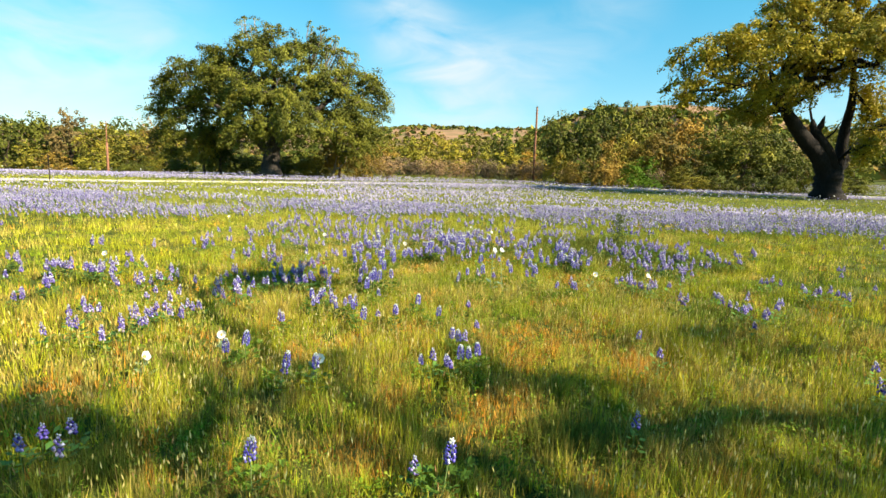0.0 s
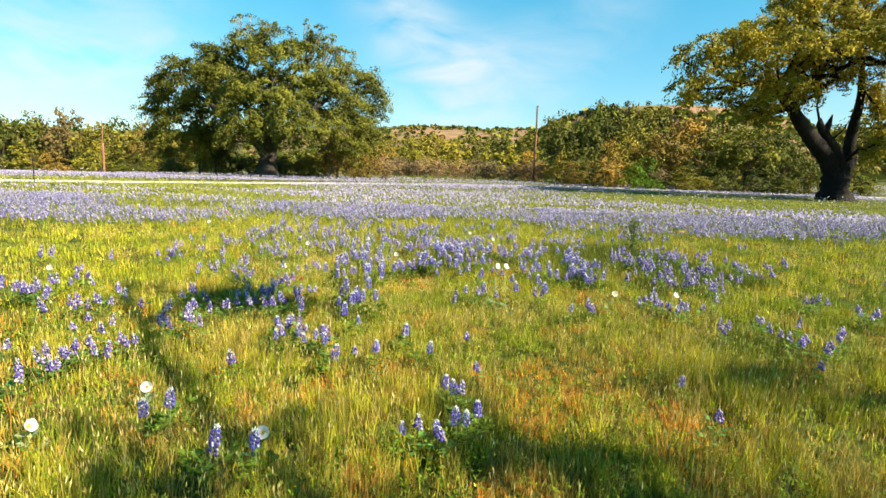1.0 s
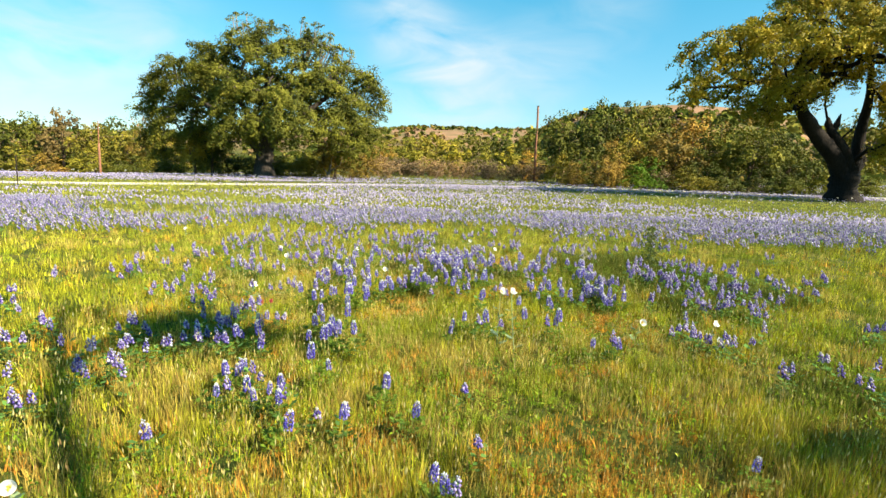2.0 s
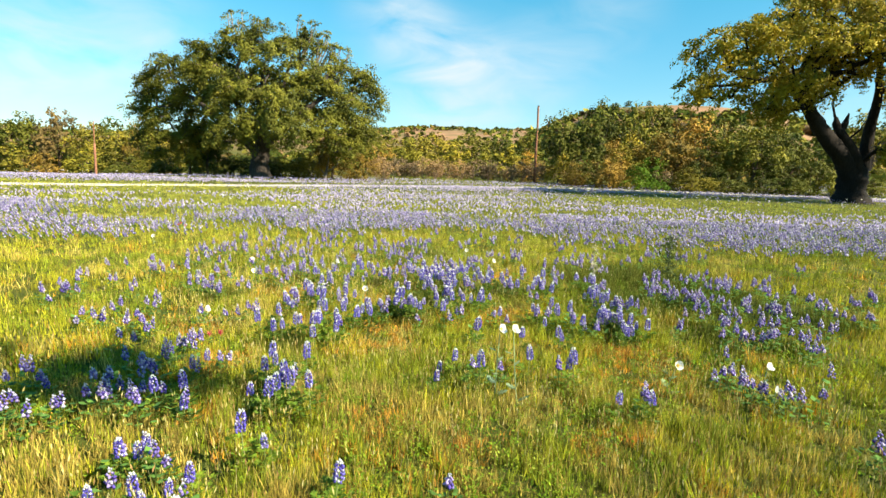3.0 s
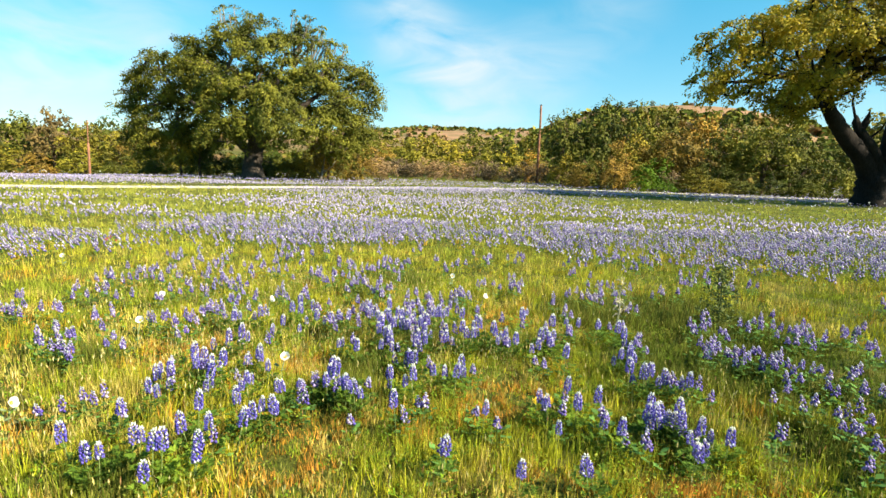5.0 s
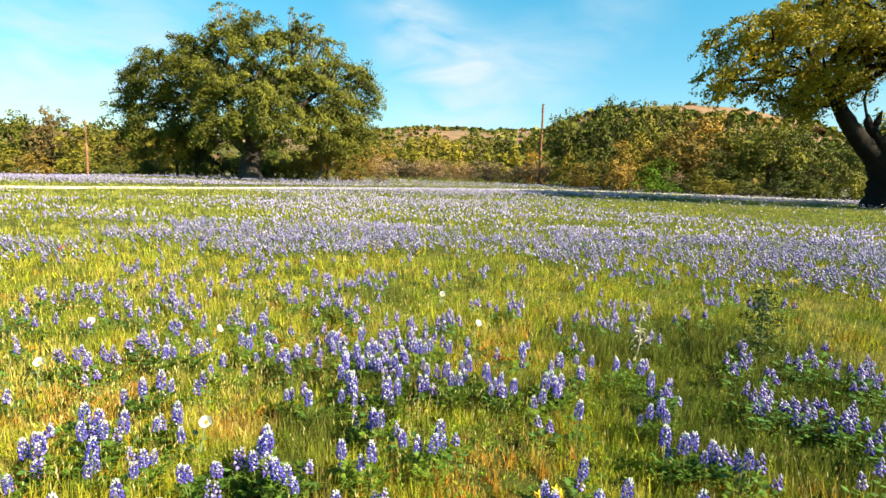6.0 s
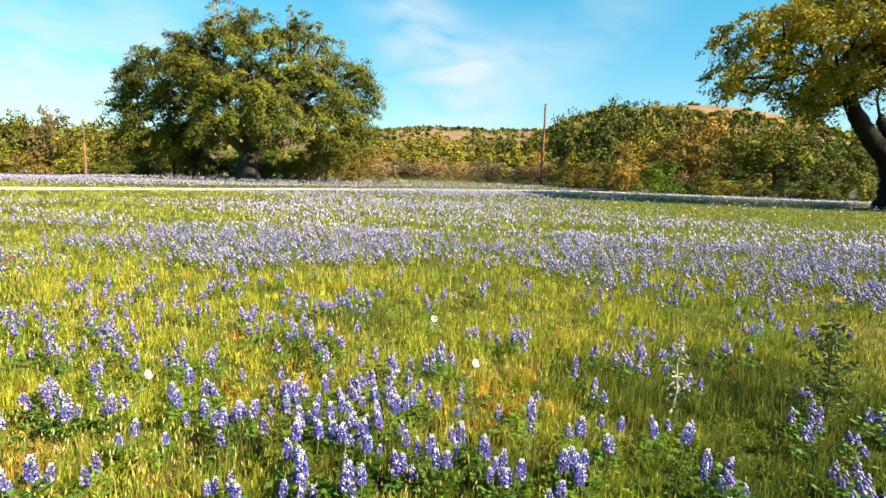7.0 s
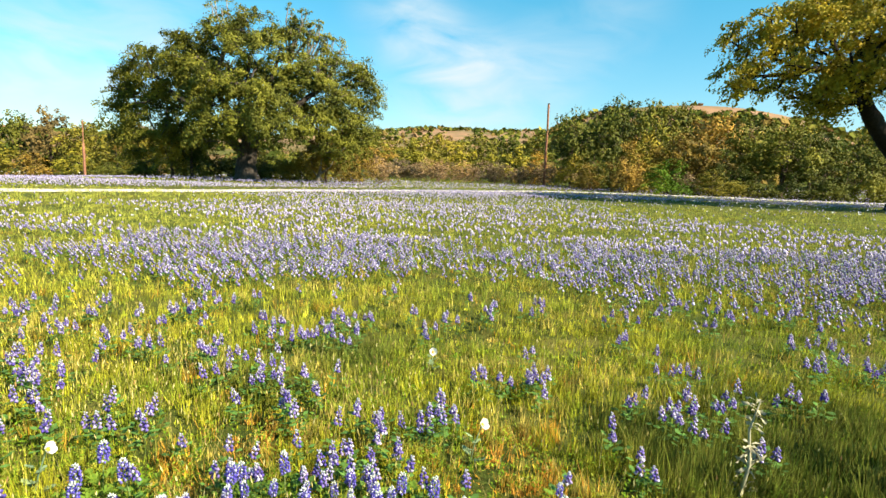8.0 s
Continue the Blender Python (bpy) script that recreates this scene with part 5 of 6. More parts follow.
def lush_shade(x, y):
    lush_dim = np.zeros(len(x))
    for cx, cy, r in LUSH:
        lush_dim = np.maximum(lush_dim, 1 - smoothstep(0.4, 1.2, np.hypot(x - cx, y - cy) / r))
    return lush_dim


def grass_hue(x, y, rng):
    n = len(x)
    green = np.array([0.15, 0.215, 0.008])
    lime = np.array([0.34, 0.335, 0.012])
    straw = np.array([0.52, 0.38, 0.11])
    rust = np.array([0.56, 0.2, 0.022])
    patch = 0.5 * field(x, y, 0.9, 3) + 0.5 * field(x + 31, y + 5, 0.22, 2)
    a = smoothstep(0.36, 0.62, patch + rng.uniform(-0.09, 0.09, n))
    hue = green + (lime - green) * a[:, None]
    far = smoothstep(9, 20, y)
    dry = smoothstep(0.5, 0.66, field(x + 17, y + 9, 0.34, 3)) * 0.8
    red = np.zeros(n)
    for cx, cy, r in RUSTY:
        red = np.maximum(red, 1 - smoothstep(0.3, 1.25, np.hypot(x - cx, (y - cy)) / r))
    lush_dim = lush_shade(x, y)
    dry = np.clip(dry * (1 - 0.6 * far) + 0.34 * (1 - smoothstep(3.5, 7.5, y)) + 0.5 * red - 0.6 * lush_dim, 0, 1)
    pick = rng.rand(n)
    is_straw = pick < dry * 0.75 + 0.04
    # straw near the start is browner, and darkened to stand in for dappled shade
    ripe = (1 - smoothstep(4.5, 7.5, y))[:, None]
    hue[is_straw] = ((straw * (1 - ripe) + np.array([0.38, 0.245, 0.065]) * ripe) * 0.75 + hue * 0.25)[is_straw]
    pick2 = rng.rand(n)
    rash = smoothstep(0.6, 0.74, field(x + 41, y + 23, 0.3, 2)) * (1 - 0.7 * far)
    is_red = pick2 < red * 0.6 + 0.3 * rash
    hue[is_red] = rust * 0.75 + hue[is_red] * 0.25
    # clumps turn deep green, darkened further for shade in their gaps
    lushness = (lush_dim * np.where(is_straw, 0.8, 0.94))[:, None]
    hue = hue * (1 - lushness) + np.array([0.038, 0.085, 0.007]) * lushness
    # distance haze put into the hue: grass pales from 8 to 22 m
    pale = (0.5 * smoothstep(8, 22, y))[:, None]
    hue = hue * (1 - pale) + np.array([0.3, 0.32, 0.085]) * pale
    return hue * rng.uniform(0.85, 1.2, (n, 1)), np.clip(1 - 0.45 * red + 0.25 * lush_dim, 0.4, 1.4)


def nearness(x, y):
    """About how near the path passes, in metres."""
    return np.maximum(2.0, np.maximum(y - 7.4, 1.2 * np.abs(x - 0.3)))


def grass_points(rng, x0, x1, y0, y1, cell, density):
    gx, gy = np.meshgrid(np.arange(x0, x1, cell), np.arange(y0, y1, cell))
    gx, gy = gx.ravel(), gy.ravel()
    want = density(gx + cell / 2, gy + cell / 2) * cell * cell
    count = rng.poisson(np.clip(want, 0, None))
    x = np.repeat(gx, count) + rng.rand(count.sum()) * cell
    y = np.repeat(gy, count) + rng.rand(count.sum()) * cell
    return x, y


def blades(rng, x, y, height, width, hue, lean, tip_hue, bend=True):
    n = len(x)
    z = ground_z(x, y) - 0.01
    a = rng.uniform(0, 6.283, n)
    out = np.stack([np.cos(a), np.sin(a), np.zeros(n)], 1)
    b = rng.uniform(0, 6.283, n)
    side = np.stack([np.cos(b), np.sin(b), np.zeros(n)], 1) * (width / 2)[:, None]
    foot = np.stack([x, y, z], 1)
    l = (lean * height)[:, None]
    up = np.array([0, 0, 1.0])
    tip = foot + out * l + up * height[:, None]
    tipc = hue * 0.75 + tip_hue * 0.25
    if bend:
        mid = foot + out * l * 0.3 + up * (height * 0.55)[:, None]
        v = np.stack([foot - side * 0.8, foot + side * 0.8, tip, mid - side], 1).reshape(-1, 3)
        col = np.stack([hue, hue, tipc, hue], 1).reshape(-1, 3)
        return v, [np.arange(4 * n).reshape(-1, 4)], col
    v = np.stack([foot - side, foot + side, tip], 1).reshape(-1, 3)
    col = np.stack([hue, hue, tipc], 1).reshape(-1, 3)
    return v, [np.arange(3 * n).reshape(-1, 3)], col


def build_grass():
    rng = np.random.RandomState(77)
    straw = np.array([0.58, 0.48, 0.13])

    def lay(name, label, x, y, tall, bend, many, blade=0.0038):
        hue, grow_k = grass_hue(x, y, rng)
        hue = hue * rng.choice([0.45, 0.75, 1.0, 1.15, 1.3], (len(x), 1), p=[0.16, 0.2, 0.28, 0.22, 0.14])
        vigour = grow_k * rng.uniform(0.4, 1.3, len(x)) * (0.5 + 0.5 * field(x, y, 0.9, 2) + 0.5 * field(x + 7, y, 0.2, 2))
        x, y, hue, vigour = (np.repeat(a, many, axis=0) for a in (x, y, hue, vigour))
        d = nearness(x, y)
        wide = 0.017 * np.power(d / 2, 0.6)
        x, y = x + rng.normal(size=len(x)) * wide, y + rng.normal(size=len(x)) * wide
        hue = hue * rng.choice([0.38, 0.78, 1.05, 1.22, 1.42], (len(x), 1), p=[0.2, 0.2, 0.26, 0.2, 0.14]) * rng.uniform(0.85, 1.15, (len(x), 1))
        h = tall * vigour * rng.uniform(0.4, 1.15, len(x))
        w = blade * (1.25 if bend else 1.0) * np.power(d / 2, 0.72) * rng.uniform(0.6, 1.5, len(x))
        v, f, c = blades(rng, x, y, h, w, hue, rng.gamma(2.0, 0.14, len(x)), straw, bend)
        ob = new(name, mesh_of(name, v, f, M_GRASS, c))
        tagged(ob, label, "grass", kind="stuff")

    thick = lambda x, y: 0.22 + 1.5 * smoothstep(0.38, 0.58, 0.5 * field(x + 3, y + 2, 0.26, 2) + 0.5 * field(x + 9, y + 4, 0.11, 1))
    dens = lambda x, y: 7600 * np.power(2 / nearness(x, y), 1.8)
    x, y = grass_points(rng, -9, 9.5, 1.2, 13, 0.06, lambda x, y: np.where(nearness(x, y) < 3.6, dens(x, y) * thick(x, y), 0) * (np.abs(x) < 0.9 * y + 0.8) / 15)
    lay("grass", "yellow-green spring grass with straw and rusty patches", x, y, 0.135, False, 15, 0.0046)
    x, y = grass_points(rng, -9, 9.5, 1.2, 17, 0.25, lambda x, y: np.where(nearness(x, y) < 9, 3400 * np.power(2 / nearness(x, y), 1.9), 0) * (np.abs(x) < 0.9 * y + 0.8) / 6)
    lay("undergrowth", "short fine grass and weeds covering the soil", x, y, 0.065, False, 6, 0.007)
    x, y = grass_points(rng, -12, 12, -5, 12, 0.5, lambda x, y: 36 * (np.abs(x) >= 0.9 * y + 0.6) * smoothstep(-5, -2, y) * smoothstep(12, 9, np.abs(x)))
    lay("short_grass", "short meadow grass round the path", x, y, 0.1, False, 6, 0.012)
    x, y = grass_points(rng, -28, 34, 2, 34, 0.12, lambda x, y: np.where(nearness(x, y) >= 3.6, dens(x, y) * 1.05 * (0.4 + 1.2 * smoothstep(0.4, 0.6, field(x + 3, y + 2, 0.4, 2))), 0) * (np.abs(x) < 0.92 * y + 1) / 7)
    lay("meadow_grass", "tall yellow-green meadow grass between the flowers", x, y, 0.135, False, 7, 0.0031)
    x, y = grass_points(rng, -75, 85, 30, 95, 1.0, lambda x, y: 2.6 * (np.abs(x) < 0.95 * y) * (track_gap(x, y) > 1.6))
    lay("far_grass", "far-field grass with haze mixed into its green", x, y, 0.15, False, 3)


build_grass()


def build_weeds():
    """Small-leaved weeds and ripe seed heads through the near grass."""
    rng = np.random.RandomState(83)
    near = lambda x, y: (nearness(x, y) < 4.2) * (np.abs(x) < 0.9 * y + 0.8) * np.power(2 / nearness(x, y), 1.8)
    x, y = grass_points(rng, -7, 7.5, 1.4, 12, 0.25, lambda x, y: 140 * near(x, y) * (0.35 + 1.5 * smoothstep(0.42, 0.58, field(x + 3, y, 0.5, 2))))
    many = 10
    # weeds in the lush clumps get the same shade in their hue
    hue = np.array([(0.11, 0.19, 0.013), (0.17, 0.24, 0.018), (0.25, 0.28, 0.04), (0.08, 0.135, 0.012)])[rng.choice(4, len(x), p=[0.35, 0.3, 0.15, 0.2])] * (1 - 0.5 * lush_shade(x, y))[:, None]
    tall = rng.uniform(0.06, 0.15, len(x))
    x, y, hue, tall = (np.repeat(a, many, axis=0) for a in (x, y, hue, tall))
    n = len(x)
    a = rng.uniform(0, 6.283, n)
    rad = 0.035 * np.sqrt(rng.rand(n))
    c = np.stack([x + rad * np.cos(a), y + rad * np.sin(a), ground_z(x, y) + tall * rng.uniform(0.35, 1.0, n)], 1)
    out = np.stack([np.cos(a), np.sin(a), rng.uniform(-0.2, 0.9, n)], 1)
    out /= np.linalg.norm(out, axis=1)[:, None]
    sd = np.stack([-np.sin(a), np.cos(a), rng.uniform(-0.4, 0.4, n)], 1)
    l = (0.017 * rng.uniform(0.6, 1.4, n) * np.power(nearness(x, y) / 2, 0.5))[:, None]
    v = np.stack([c, c + out * l * 0.5 + sd * l * 0.24, c + out * l, c + out * l * 0.5 - sd * l * 0.24], 1).reshape(-1, 3)
    tint = np.repeat(hue * rng.uniform(0.75, 1.3, (n, 1)), 4, axis=0)
    ob = new("weeds", mesh_of("weeds", v, [np.arange(4 * n).reshape(-1, 4)], M_GRASS, tint))
    tagged(ob, "small-leaved green weeds mixed into the grass", "weeds", kind="stuff")
    # seed heads on thin stems
    x, y = grass_points(rng, -7, 7.5, 1.4, 12, 0.25, lambda x, y: 170 * near(x, y) * (1 - 0.8 * lush_shade(x, y)) * (0.35 + 1.3 * smoothstep(0.4, 0.62, field(x, y + 8, 0.8, 2))))
    n = len(x)
    z = ground_z(x, y)
    h = rng.uniform(0.11, 0.23, n)
    lean = rng.normal(size=(n, 2)) * 0.16
    w = 0.0011 * np.power(nearness(x, y) / 2, 0.7)
    b = rng.uniform(0, 3.14, n)
    sd = np.stack([np.cos(b), np.sin(b), np.zeros(n)], 1)
    foot = np.stack([x, y, z], 1)
    top = np.stack([x + lean[:, 0] * h, y + lean[:, 1] * h, z + h], 1)
    up = (top - foot) / h[:, None]
    head = rng.uniform(0.018, 0.04, n)[:, None]
    stem = np.stack([foot - sd * w[:, None], foot + sd * w[:, None], top], 1).reshape(-1, 3)
    tips = []
    for turn in (0.0, 1.57):
        s2 = np.stack([np.cos(b + turn), np.sin(b + turn), np.zeros(n)], 1) * (0.0034 * np.power(nearness(x, y) / 2, 0.6))[:, None]
        tips.append(np.stack([top - up * head * 0.1, top + up * head * 0.4 + s2, top + up * head, top + up * head * 0.4 - s2], 1).reshape(-1, 3))
    straw = np.array([(0.55, 0.45, 0.16), (0.64, 0.55, 0.25), (0.42, 0.4, 0.1), (0.4, 0.24, 0.1)])[rng.choice(4, n, p=[0.35, 0.25, 0.25, 0.15])]
    verts = np.concatenate([stem] + tips)
    tint = np.concatenate([np.repeat(straw * 0.8, 3, axis=0), np.repeat(straw, 4, axis=0), np.repeat(straw, 4, axis=0)])
    quads = np.arange(8 * n).reshape(-1, 4) + 3 * n
    ob = new("seed_heads", mesh_of("seed_heads", verts, [np.arange(3 * n).reshape(-1, 3), quads], M_GRASS, tint))
    tagged(ob, "ripe straw-coloured seed heads on thin grass stems", "grass", kind="stuff")


build_weeds()


# ---- blue lupines ----
def bloom_spike(rng, florets, length, width):
    """A spike of small pea-flowers in a spiral, paler at the top. Returns piles for the spike and its tip."""
    body, tip = Pile(), Pile()
    for k in range(florets):
        u = k / (florets - 1)
        a = k * 2.399 + rng.uniform(-0.3, 0.3)
        z = length * u
        r = width * (0.74 + 0.26 * math.sin(math.pi * min(1, 0.3 + u * 0.7))) * (1 - 0.5 * u ** 6)
        s = 0.0105 * (1.08 - 0.34 * u) * rng.uniform(0.85, 1.2)
        out = np.array([math.cos(a), math.sin(a), 0.0])
        c = out * (r - s * 0.3) + np.array([0, 0, z])
        up = np.array([0, 0, 1.0]) * 0.85 + out * 0.5
        up /= np.linalg.norm(up)
        sd = np.cross(up, out)
        fw = np.cross(sd, up)
        v = np.array([c - up * s * 0.8, c + sd * s * 0.62, c + fw * s * 0.75, c - sd * s * 0.62, c - fw * s * 0.6, c + up * s])
        f = [[0, 1, 2], [0, 2, 3], [0, 3, 4], [0, 4, 1], [5, 2, 1], [5, 3, 2], [5, 4, 3], [5, 1, 4]]
        (tip if u > 0.87 else body).add(v, f)
        if u <= 0.87 and rng.rand() < 0.95:  # pale fleck on the banner
            e = c + fw * s * 0.80 + up * s * 0.35
            q = s * 0.34
            body.add([e - sd * q, e + sd * q, e + up * q * 1.6 + fw * q * 0.2], [[0, 1, 2]])
    return body, tip


def palmate(pile, rng, at, direction, size, fingers=5):
    d = np.array(direction, float)
    d /= np.linalg.norm(d)
    side = np.cross(d, [0, 0, 1.0])
    side /= np.linalg.norm(side) + 1e-9
    for k in range(fingers):
        a = radians(-80 + 160 * k / (fingers - 1)) + rng.uniform(-0.1, 0.1)
        v = d * math.cos(a) + side * math.sin(a)
        w = np.cross(v, [0, 0, 1.0]) * size * 0.17
        lift = np.array([0, 0, size * rng.uniform(0.1, 0.4)])
        at = np.asarray(at, float)
        pile.add([at, at + v * size * 0.6 + w + lift, at + v * size + lift * 0.8, at + v * size * 0.6 - w + lift], [[0, 1, 2, 3]])


def lupine_pattern(seed):
    rng = np.random.RandomState(seed)
    root = new("bluebonnet")
    tagged(root, "blue-violet bluebonnet with white tip growing in grass", "flower", "near bluebonnets")
    h = rng.uniform(0.13, 0.2)
    lean = rng.uniform(-0.04, 0.04, 2)
    stem = Pile()
    tube(stem, [(0, 0, -0.01), (lean[0] * 0.5, lean[1] * 0.5, h * 0.5), (lean[0], lean[1], h + 0.05)], [0.0028, 0.0024, 0.0018], 5)
    part("stem", stem.mesh("stem", M_STEM), root)
    body, tip = bloom_spike(rng, int(rng.uniform(42, 58)), rng.uniform(0.062, 0.1), rng.uniform(0.019, 0.024))
    spike = part("flower_spike", body.mesh("flower_spike", M_FLORET), root)
    spike.location = (lean[0], lean[1], h)
    part("tip", tip.mesh("tip", M_TIP), spike, "greenish-white bud tip")
    foliage = Pile()
    for _ in range(int(rng.uniform(20, 28))):
        a = rng.uniform(0, 6.283)
        z = rng.uniform(0.03, h * 0.75)
        out = np.array([math.cos(a), math.sin(a), 0.35])
        stalk = np.array([0, 0, z]) + out * rng.uniform(0.015, 0.1)
        palmate(foliage, rng, stalk, out, rng.uniform(0.024, 0.038), 6)
    part("foliage", foliage.mesh("foliage", M_LUPINE_LEAF), root, "palmate green leaves")
    return root


def build_lupines():
    spots = scatter_tufts()
    rng = np.random.RandomState(8)
    near = (np.abs(spots[:, 0] - 0.2) < 2.6) & (spots[:, 1] < 10.4)
    order = np.argsort(nearness(spots[:, 0], spots[:, 1]) + rng.rand(len(spots)) * 0.2 + np.where(near, 0, 50))
    close, rest = order[:290], order[290:]
    patterns = [lupine_pattern(200 + k) for k in range(7)]
    for n, k in enumerate(close):
        x, y = spots[k]
        m = pose(x, y, float(ground_z(x, y)), rng.uniform(-7, 7), rng.uniform(-7, 7), rng.uniform(0, 360)) @ Matrix.Scale(rng.uniform(0.72, 1.14), 4)
        if n < len(patterns):
            patterns[n].matrix_basis = m
        else:
            src = patterns[n % len(patterns)]
            keep = src.matrix_basis.copy()
            src.matrix_basis = Matrix.Identity(4)
            copy_thing(src, m)
            src.matrix_basis = keep
    return spots[rest]


BLUES = np.array([(0.1, 0.07, 0.34), (0.18, 0.135, 0.43), (0.3, 0.24, 0.52), (0.46, 0.4, 0.6)])


def many_blooms(name, label, x, y, rng, beads, leafy_n, girth, tall):
    """Flower spikes as stacks of faceted florets, with stems and leaves."""
    n = len(x)
    z = ground_z(x, y)
    h = tall * rng.uniform(0.7, 1.25, n)
    length = 0.08 * rng.uniform(0.7, 1.3, n) * (girth ** 0.5)
    lean = rng.normal(size=(n, 2)) * 0.10
    verts, faces, tints, base = [], [], [], 0
    if beads == 1:
        lv = [(0.0, 0.6), (0.55, 1.0)]
        length = length * 0.65
        r = 0.026 * girth * rng.uniform(0.8, 1.25, n)
        ang = rng.uniform(0, 6.283, n)
        ring = []
        for q, (u, k) in enumerate(lv):
            zz = z + h + length * u
            for s in range(3):
                a = ang + s * 2.094 + q * 0.5
                ring.append(np.stack([x + lean[:, 0] * (h + length * u) + np.cos(a) * r * k, y + lean[:, 1] * (h + length * u) + np.sin(a) * r * k, zz], 1))
        ring.append(np.stack([x + lean[:, 0] * (h + length), y + lean[:, 1] * (h + length), z + h + length * 1.1], 1))
        v = np.stack(ring, 1)
        f4 = [[s, (s + 1) % 3, 3 + (s + 1) % 3, 3 + s] for s in range(3)]
        f3 = [[3 + s, 3 + (s + 1) % 3, 6] for s in range(3)]
        # far spikes washed towards grey-lavender: the haze of distance is in their colour
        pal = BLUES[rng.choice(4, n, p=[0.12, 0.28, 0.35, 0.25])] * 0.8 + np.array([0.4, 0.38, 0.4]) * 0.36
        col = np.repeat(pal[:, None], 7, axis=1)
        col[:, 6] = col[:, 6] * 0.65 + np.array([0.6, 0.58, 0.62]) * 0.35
        k = np.arange(n)[:, None, None] * 7
        ob = new(name, mesh_of(name, v.reshape(-1, 3), [(k + np.array(f4)[None]).reshape(-1, 4), (k + np.array(f3)[None]).reshape(-1, 3)], M_BLOOM_FAR, col.reshape(-1, 3)))
        tagged(ob, label, "flowers", kind="stuff")
        return
    oct_f = np.array([[0, 1, 2], [0, 2, 3], [0, 3, 1], [4, 2, 1], [4, 3, 2], [4, 1, 3]])
    for b in range(beads):
        u = b / (beads - 1)
        a = b * 2.399 + rng.uniform(-0.3, 0.3, n)
        s = 0.0135 * (1.12 - 0.5 * u) * rng.uniform(0.8, 1.2, n) * girth * (1.25 if beads < 8 else 1.0)
        r = 0.0185 * (0.62 + 0.38 * math.sin(math.pi * min(1, 0.25 + u * 0.95))) * (1 - 0.55 * u ** 3) * girth
        zz = z + h + length * u
        c = np.stack([x + lean[:, 0] * (h + length * u) + np.cos(a) * r, y + lean[:, 1] * (h + length * u) + np.sin(a) * r, zz], 1)
        v = [c - np.array([0, 0, 0.9]) * s[:, None]]
        for q in range(3):
            t = a + q * 2.094
            v.append(c + np.stack([np.cos(t), np.sin(t), np.zeros(n)], 1) * (s * 0.85)[:, None])
        v.append(c + np.array([0, 0, 1.0]) * s[:, None])
        verts.append(np.stack(v, 1).reshape(-1, 3))
        faces.append((np.arange(n)[:, None, None] * 5 + oct_f[None]).reshape(-1, 3) + base)
        base += 5 * n
        if u > 0.84:
            col = np.array([0.44, 0.44, 0.52]) * rng.uniform(0.8, 1.1, (n, 1))
        else:
            col = BLUES[rng.choice(4, n, p=[0.3, 0.32, 0.25, 0.13])]
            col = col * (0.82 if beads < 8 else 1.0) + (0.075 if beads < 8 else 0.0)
            white = rng.rand(n) < 0.09
            col[white] = (0.56, 0.52, 0.74)
        tints.append(np.repeat(col, 5, axis=0))
    quads = []
    # stems
    w = 0.0022 * girth
    f0 = np.stack([x, y, z], 1)
    f1 = np.stack([x + lean[:, 0] * h, y + lean[:, 1] * h, z + h], 1)
    for ax in (np.array([w, 0, 0]), np.array([0, w, 0])):
        verts.append(np.stack([f0 - ax, f0 + ax, f1 + ax, f1 - ax], 1).reshape(-1, 3))
        quads.append(np.arange(4 * n).reshape(-1, 4) + base)
        base += 4 * n
        tints.append(np.tile([0.14, 0.2, 0.05], (4 * n, 1)))
    # leaves
    for _ in range(leafy_n):
        a = rng.uniform(0, 6.283, n)
        out = np.stack([np.cos(a), np.sin(a), rng.uniform(-0.1, 0.6, n)], 1)
        sd = np.stack([-np.sin(a), np.cos(a), np.zeros(n)], 1)
        s = (0.042 * rng.uniform(0.7, 1.3, n) * girth)[:, None]
        p = f0 + (f1 - f0) * rng.uniform(0.25, 0.9, (n, 1)) + out * s * rng.uniform(0.2, 1.4, (n, 1))
        verts.append(np.stack([p, p + out * s * 0.55 + sd * s * 0.4, p + out * s, p + out * s * 0.55 - sd * s * 0.4], 1).reshape(-1, 3))
        quads.append(np.arange(4 * n).reshape(-1, 4) + base)
        base += 4 * n
        tints.append(np.repeat(np.array([0.085, 0.17, 0.035]) * rng.uniform(0.7, 1.5, (n, 1)), 4, axis=0))
    ob = new(name, mesh_of(name, np.concatenate(verts), [np.concatenate(faces), np.concatenate(quads)], M_BLOOM_FAR, np.concatenate(tints)))
    tagged(ob, label, "flowers", kind="stuff")


